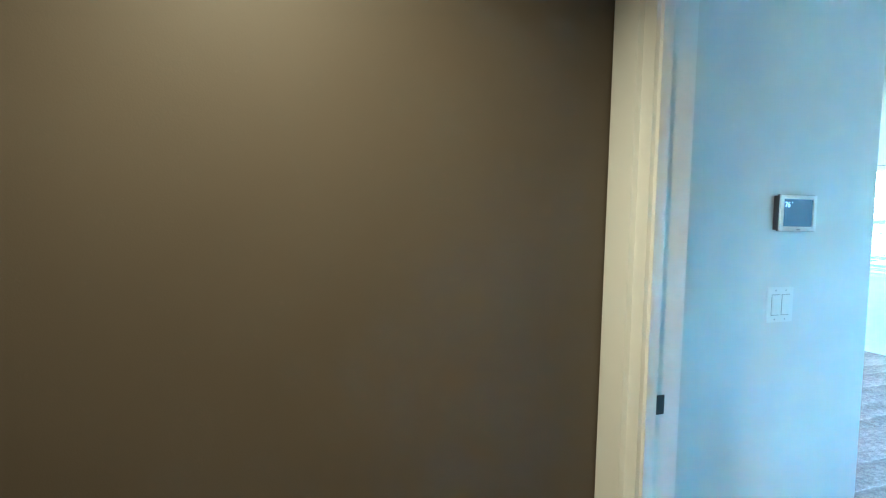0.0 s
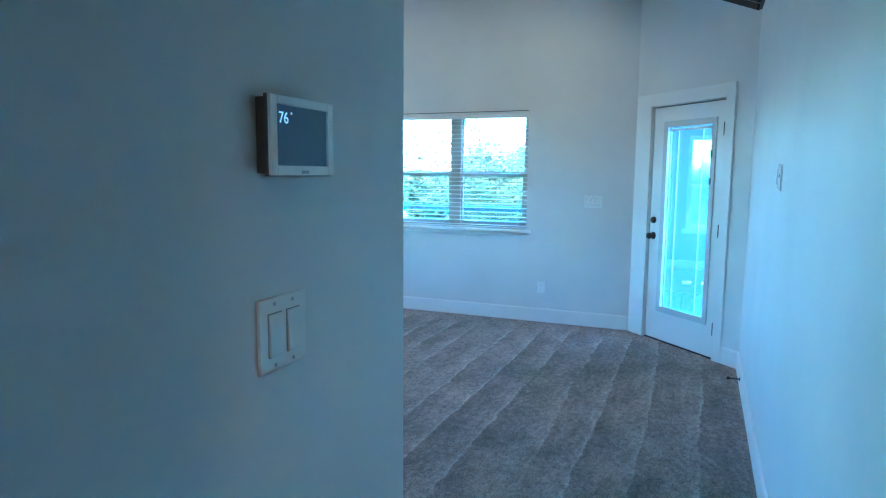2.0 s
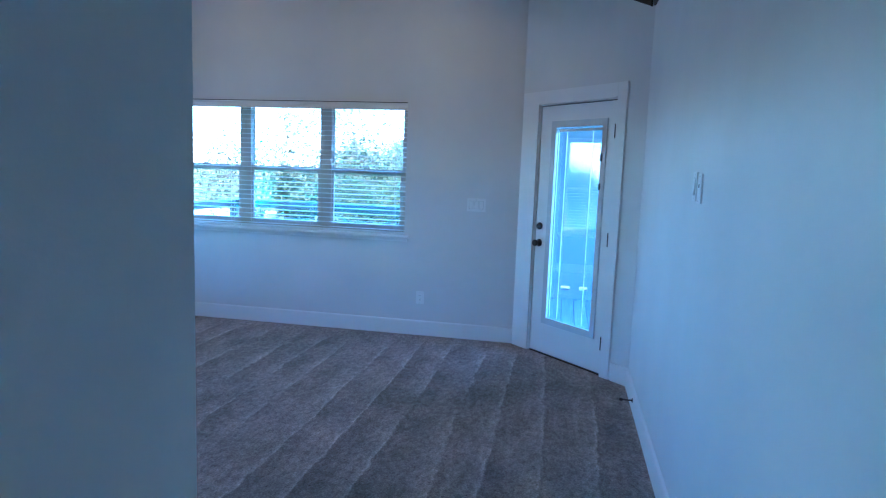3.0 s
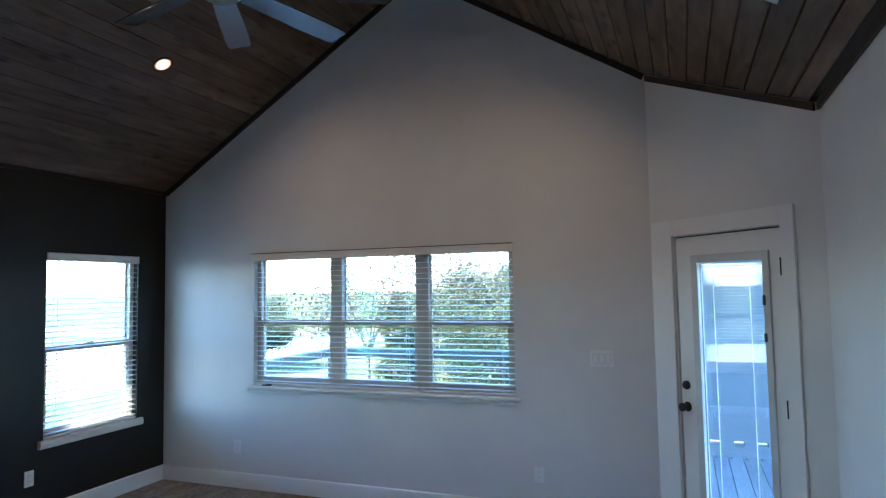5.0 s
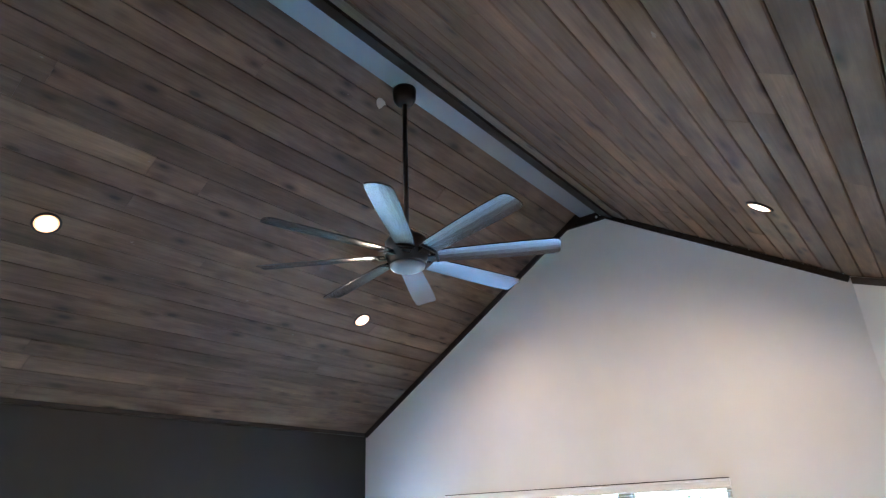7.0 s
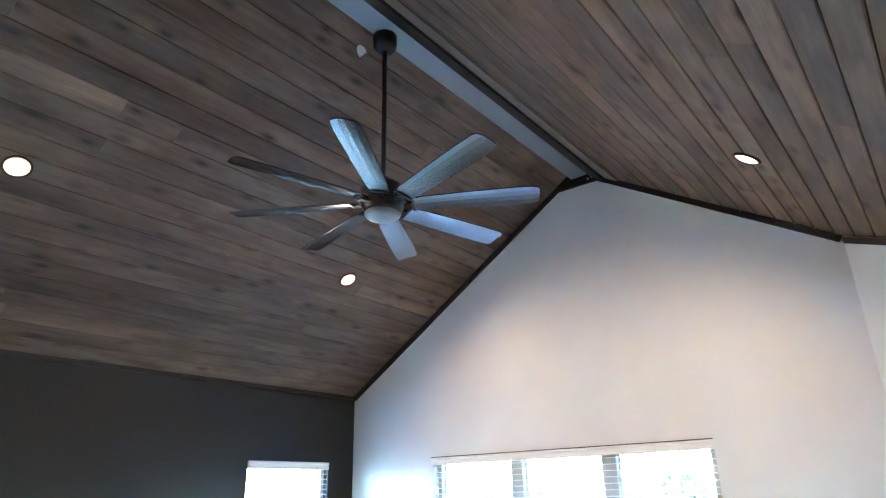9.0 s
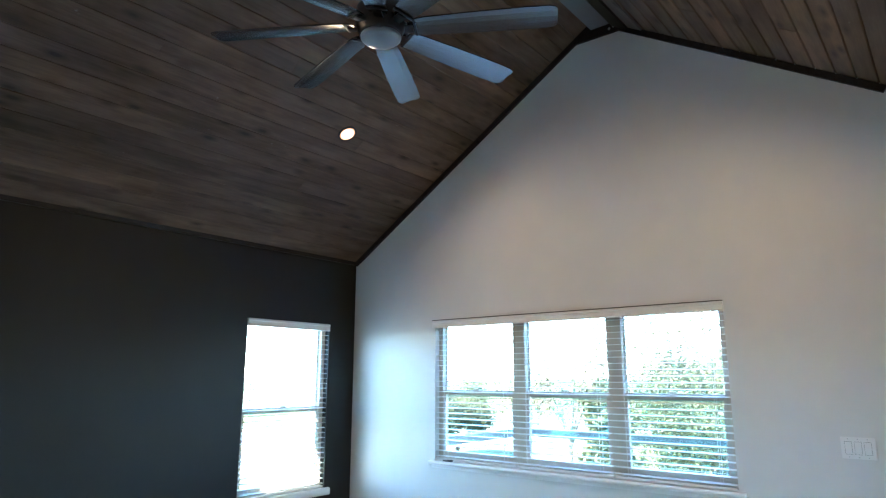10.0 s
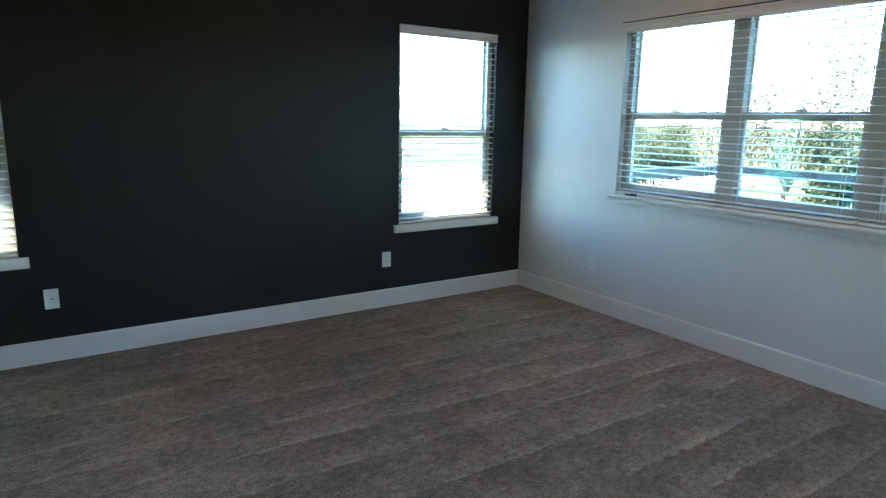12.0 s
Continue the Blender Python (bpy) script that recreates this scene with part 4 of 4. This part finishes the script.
# out-of-view soffit, added to shade the balcony wall from the sun
structure("ceiling_porch", boxed((3.7, 0.46, 2.72), (7.6, 2.6, 2.8)), plaster_out, "unseen pale soffit added to keep sun off the balcony wall", "ceiling")
structure("deck_side", boxed((0.45, 0.15, DECK - 0.25), (3.19, 2.25, DECK)), trim_wood, "narrow dark deck along the gable", "deck")
rail_paint = paint("rail_paint", (0.075, 0.068, 0.064), 0.5, 0.1, 0.1)
railing = empty("railing", pose(0, 0, DECK), "dark grey painted balcony railing", "railing")
part("top_rail", boxed((0.50, 2.07, 1.0), (3.58, 2.19, 1.085), 0.006), rail_paint, railing)
part("top_rail", boxed((0.50, 0.145, 1.0), (0.62, 2.069, 1.085), 0.006), rail_paint, railing)
for x, y in ((0.56, 2.13), (3.53, 2.13), (0.56, 0.22)):
    part("post", boxed((x - 0.045, y - 0.045, 0.0), (x + 0.045, y + 0.045, 0.999), 0.004), rail_paint, railing)
part("bottom_rail", boxed((0.606, 2.11, 0.10), (3.484, 2.15, 0.16), 0.004), rail_paint, railing)
for k in range(7):
    z = 0.25 + 0.105 * k
    part("cable", boxed((0.606, 2.128, z), (3.484, 2.132, z + 0.004)), steel, railing)

# ---- ground, road ----
GROUND = -3.0


def ground_material():
    m = material("grass_ground", (0.12, 0.13, 0.05), 0.95, 0, 0.1)
    v = coords(m)
    c = ramp(m, noise_of(m, v, 0.25, 5), [(0.3, (0.05, 0.062, 0.022)), (0.55, (0.105, 0.105, 0.045)), (0.75, (0.18, 0.16, 0.10))])
    c = mix(m, 0.85, c, ramp(m, noise_of(m, v, 5, 5, 0.7), [(0.35, (0.3, 0.32, 0.3)), (0.65, (1.6, 1.6, 1.6))]), "MULTIPLY")
    base_of(m, c)
    bump(m, noise_of(m, v, 30, 4), 0.8, 0.05)
    return m


structure("ground", boxed((-1500, -1500, GROUND - 0.5), (1500, 1500, GROUND)), ground_material(), "dry grassy ground reaching the horizon", "ground")
asphalt = paint("asphalt", (0.09, 0.09, 0.10), 0.9, 0.4, 0.2)
concrete = paint("concrete", (0.45, 0.44, 0.42), 0.85, 0.3, 0.1)
structure("road", boxed((-160, 50, GROUND), (120, 58, GROUND + 0.02)), asphalt, "grey asphalt road past the lawn", "road")
for y in (49.75, 58.0):
    structure("kerb", boxed((-160, y, GROUND), (120, y + 0.25, GROUND + 0.15), 0.02), concrete, "pale concrete kerb", "kerb")
structure("pavement", boxed((-46, -30, GROUND), (-22, 49.7, GROUND + 0.03)), concrete, "pale sunlit concrete drive", "pavement")

# ---- trees ----


def limb(bm, p, q, r0, r1, steps=7):
    p, q = Vector(p), Vector(q)
    d = (q - p).normalized()
    u = d.orthogonal().normalized()
    w = d.cross(u)
    A = [bm.verts.new(p + (u * math.cos(k * math.tau / steps) + w * math.sin(k * math.tau / steps)) * r0) for k in range(steps)]
    B = [bm.verts.new(q + (u * math.cos(k * math.tau / steps) + w * math.sin(k * math.tau / steps)) * r1) for k in range(steps)]
    for k in range(steps):
        bm.faces.new((A[k], A[(k + 1) % steps], B[(k + 1) % steps], B[k]))
    bm.faces.new(A[::-1])
    bm.faces.new(B)


def tree(seed, height, spread, leaves, mat, stout=1.0, blade=1.0, low=0.28):
    """Trunk and limbs; the crown is many small leaf blades in loose clumps round the limb ends."""
    r = random.Random(seed)
    bm = bmesh.new()
    base_h = height * low
    limb(bm, (0, 0, -0.1), (r.uniform(-0.1, 0.1), r.uniform(-0.1, 0.1), base_h), stout * height * 0.028, stout * height * 0.02)
    ends = []
    for k in range(9):
        az = k * 2.4 + r.uniform(-0.4, 0.4)
        up = r.uniform(0.35, 0.75)
        mid = Vector((math.cos(az) * spread * 0.35, math.sin(az) * spread * 0.35, base_h + (height - base_h) * up * 0.55))
        limb(bm, (0, 0, base_h * r.uniform(0.75, 1.0)), mid, stout * height * 0.012, stout * height * 0.008)
        for j in range(4):
            a2 = az + r.uniform(-0.8, 0.8)
            end = Vector((math.cos(a2) * spread * r.uniform(0.45, 0.95), math.sin(a2) * spread * r.uniform(0.45, 0.95), base_h * 0.8 + (height - base_h) * min(1.0, up + r.uniform(-0.35, 0.3))))
            end.z -= 0.10 * height * (end.xy.length / spread) ** 2
            limb(bm, mid, end, stout * height * 0.007, stout * height * 0.002, 5)
            ends += [end, mid.lerp(end, 0.6)]
    trunk_me = finish(bm, "trunk", bark)
    verts, faces = [], []
    for k in range(leaves):
        c = r.choice(ends)
        sp = spread * 0.17
        p = c + Vector((r.gauss(0, sp), r.gauss(0, sp), r.gauss(0, sp * 0.75)))
        s = blade * r.uniform(0.05, 0.125)
        u = Vector((r.gauss(0, 1), r.gauss(0, 1), r.gauss(0, 1))).normalized()
        w = u.orthogonal().normalized() * s * 0.5
        u = u * s
        i = len(verts)
        verts += [p - u, p + w, p + u * 1.1, p - w]
        faces.append((i, i + 1, i + 2, i + 3))
    me = bpy.data.meshes.new("crown")
    me.from_pydata(verts, [], faces)
    me.materials.append(mat)
    return trunk_me, me


KINDS = [tree(11, 7.0, 2.9, 34000, leaf_a, 1.0, 0.62), tree(12, 6.0, 2.6, 24000, leaf_b, 1.0, 0.85), tree(13, 8.0, 3.2, 34000, leaf_a, 1.0, 0.85), tree(14, 9.0, 3.4, 7000, leaf_c, 0.4, 0.65)]


def plant_tree(kind, x, y, scale, turn, z=GROUND, label="leafy green tree standing on the grass"):
    root = empty("tree", pose(x, y, z, 0, 0, turn), label, "tree", "trees outside")
    for nm, me in zip(("trunk", "crown"), KINDS[kind]):
        ob = new(nm, me)
        ob.parent = root
        ob.matrix_basis = Matrix.Scale(scale, 4)


for kind, x, y, scale, turn in ((0, -0.3, 13.5, 0.82, 0), (2, 1.0, 17.5, 0.82, 50), (1, -2.8, 21, 1.0, 33), (0, -2.2, 27, 0.98, 95), (3, -7.9, 19.3, 1.0, 15), (3, -2.8, 20.3, 1.12, 130), (2, -7.2, 33, 0.86, 80),
                                (2, -6, 44, 1.0, 10), (0, -13, 46, 0.95, 77), (0, 4, 43, 1.1, 300), (1, -48, 52, 1.0, 30),
                                (1, -19, 6, 0.85, 20), (2, -27, 0, 0.75, 140), (0, -25, -7, 0.8, 90), (1, -36, -14, 0.9, 60), (2, -38, 14, 0.9, 310), (0, -48, 4, 1.0, 10), (1, -50, -8, 1.0, 80)):
    plant_tree(kind, x, y, scale, turn)
KINDS.append(tree(15, 4.9, 2.3, 26000, leaf_b, 0.6, 0.85, 0.07))
for x, y, scale, turn in ((-19.2, 26.5, 0.98, 120), (-14.9, 39.5, 1.02, 260)):
    plant_tree(4, x, y, scale, turn, GROUND, "dense leafy green bush growing on the lawn")
KINDS.append(tree(16, 4.9, 1.05, 12000, leaf_b, 0.6, 0.85, 0.1))
plant_tree(5, -5.5, 17.4, 1.0, 40, GROUND, "slim leafy young tree growing behind the railing")
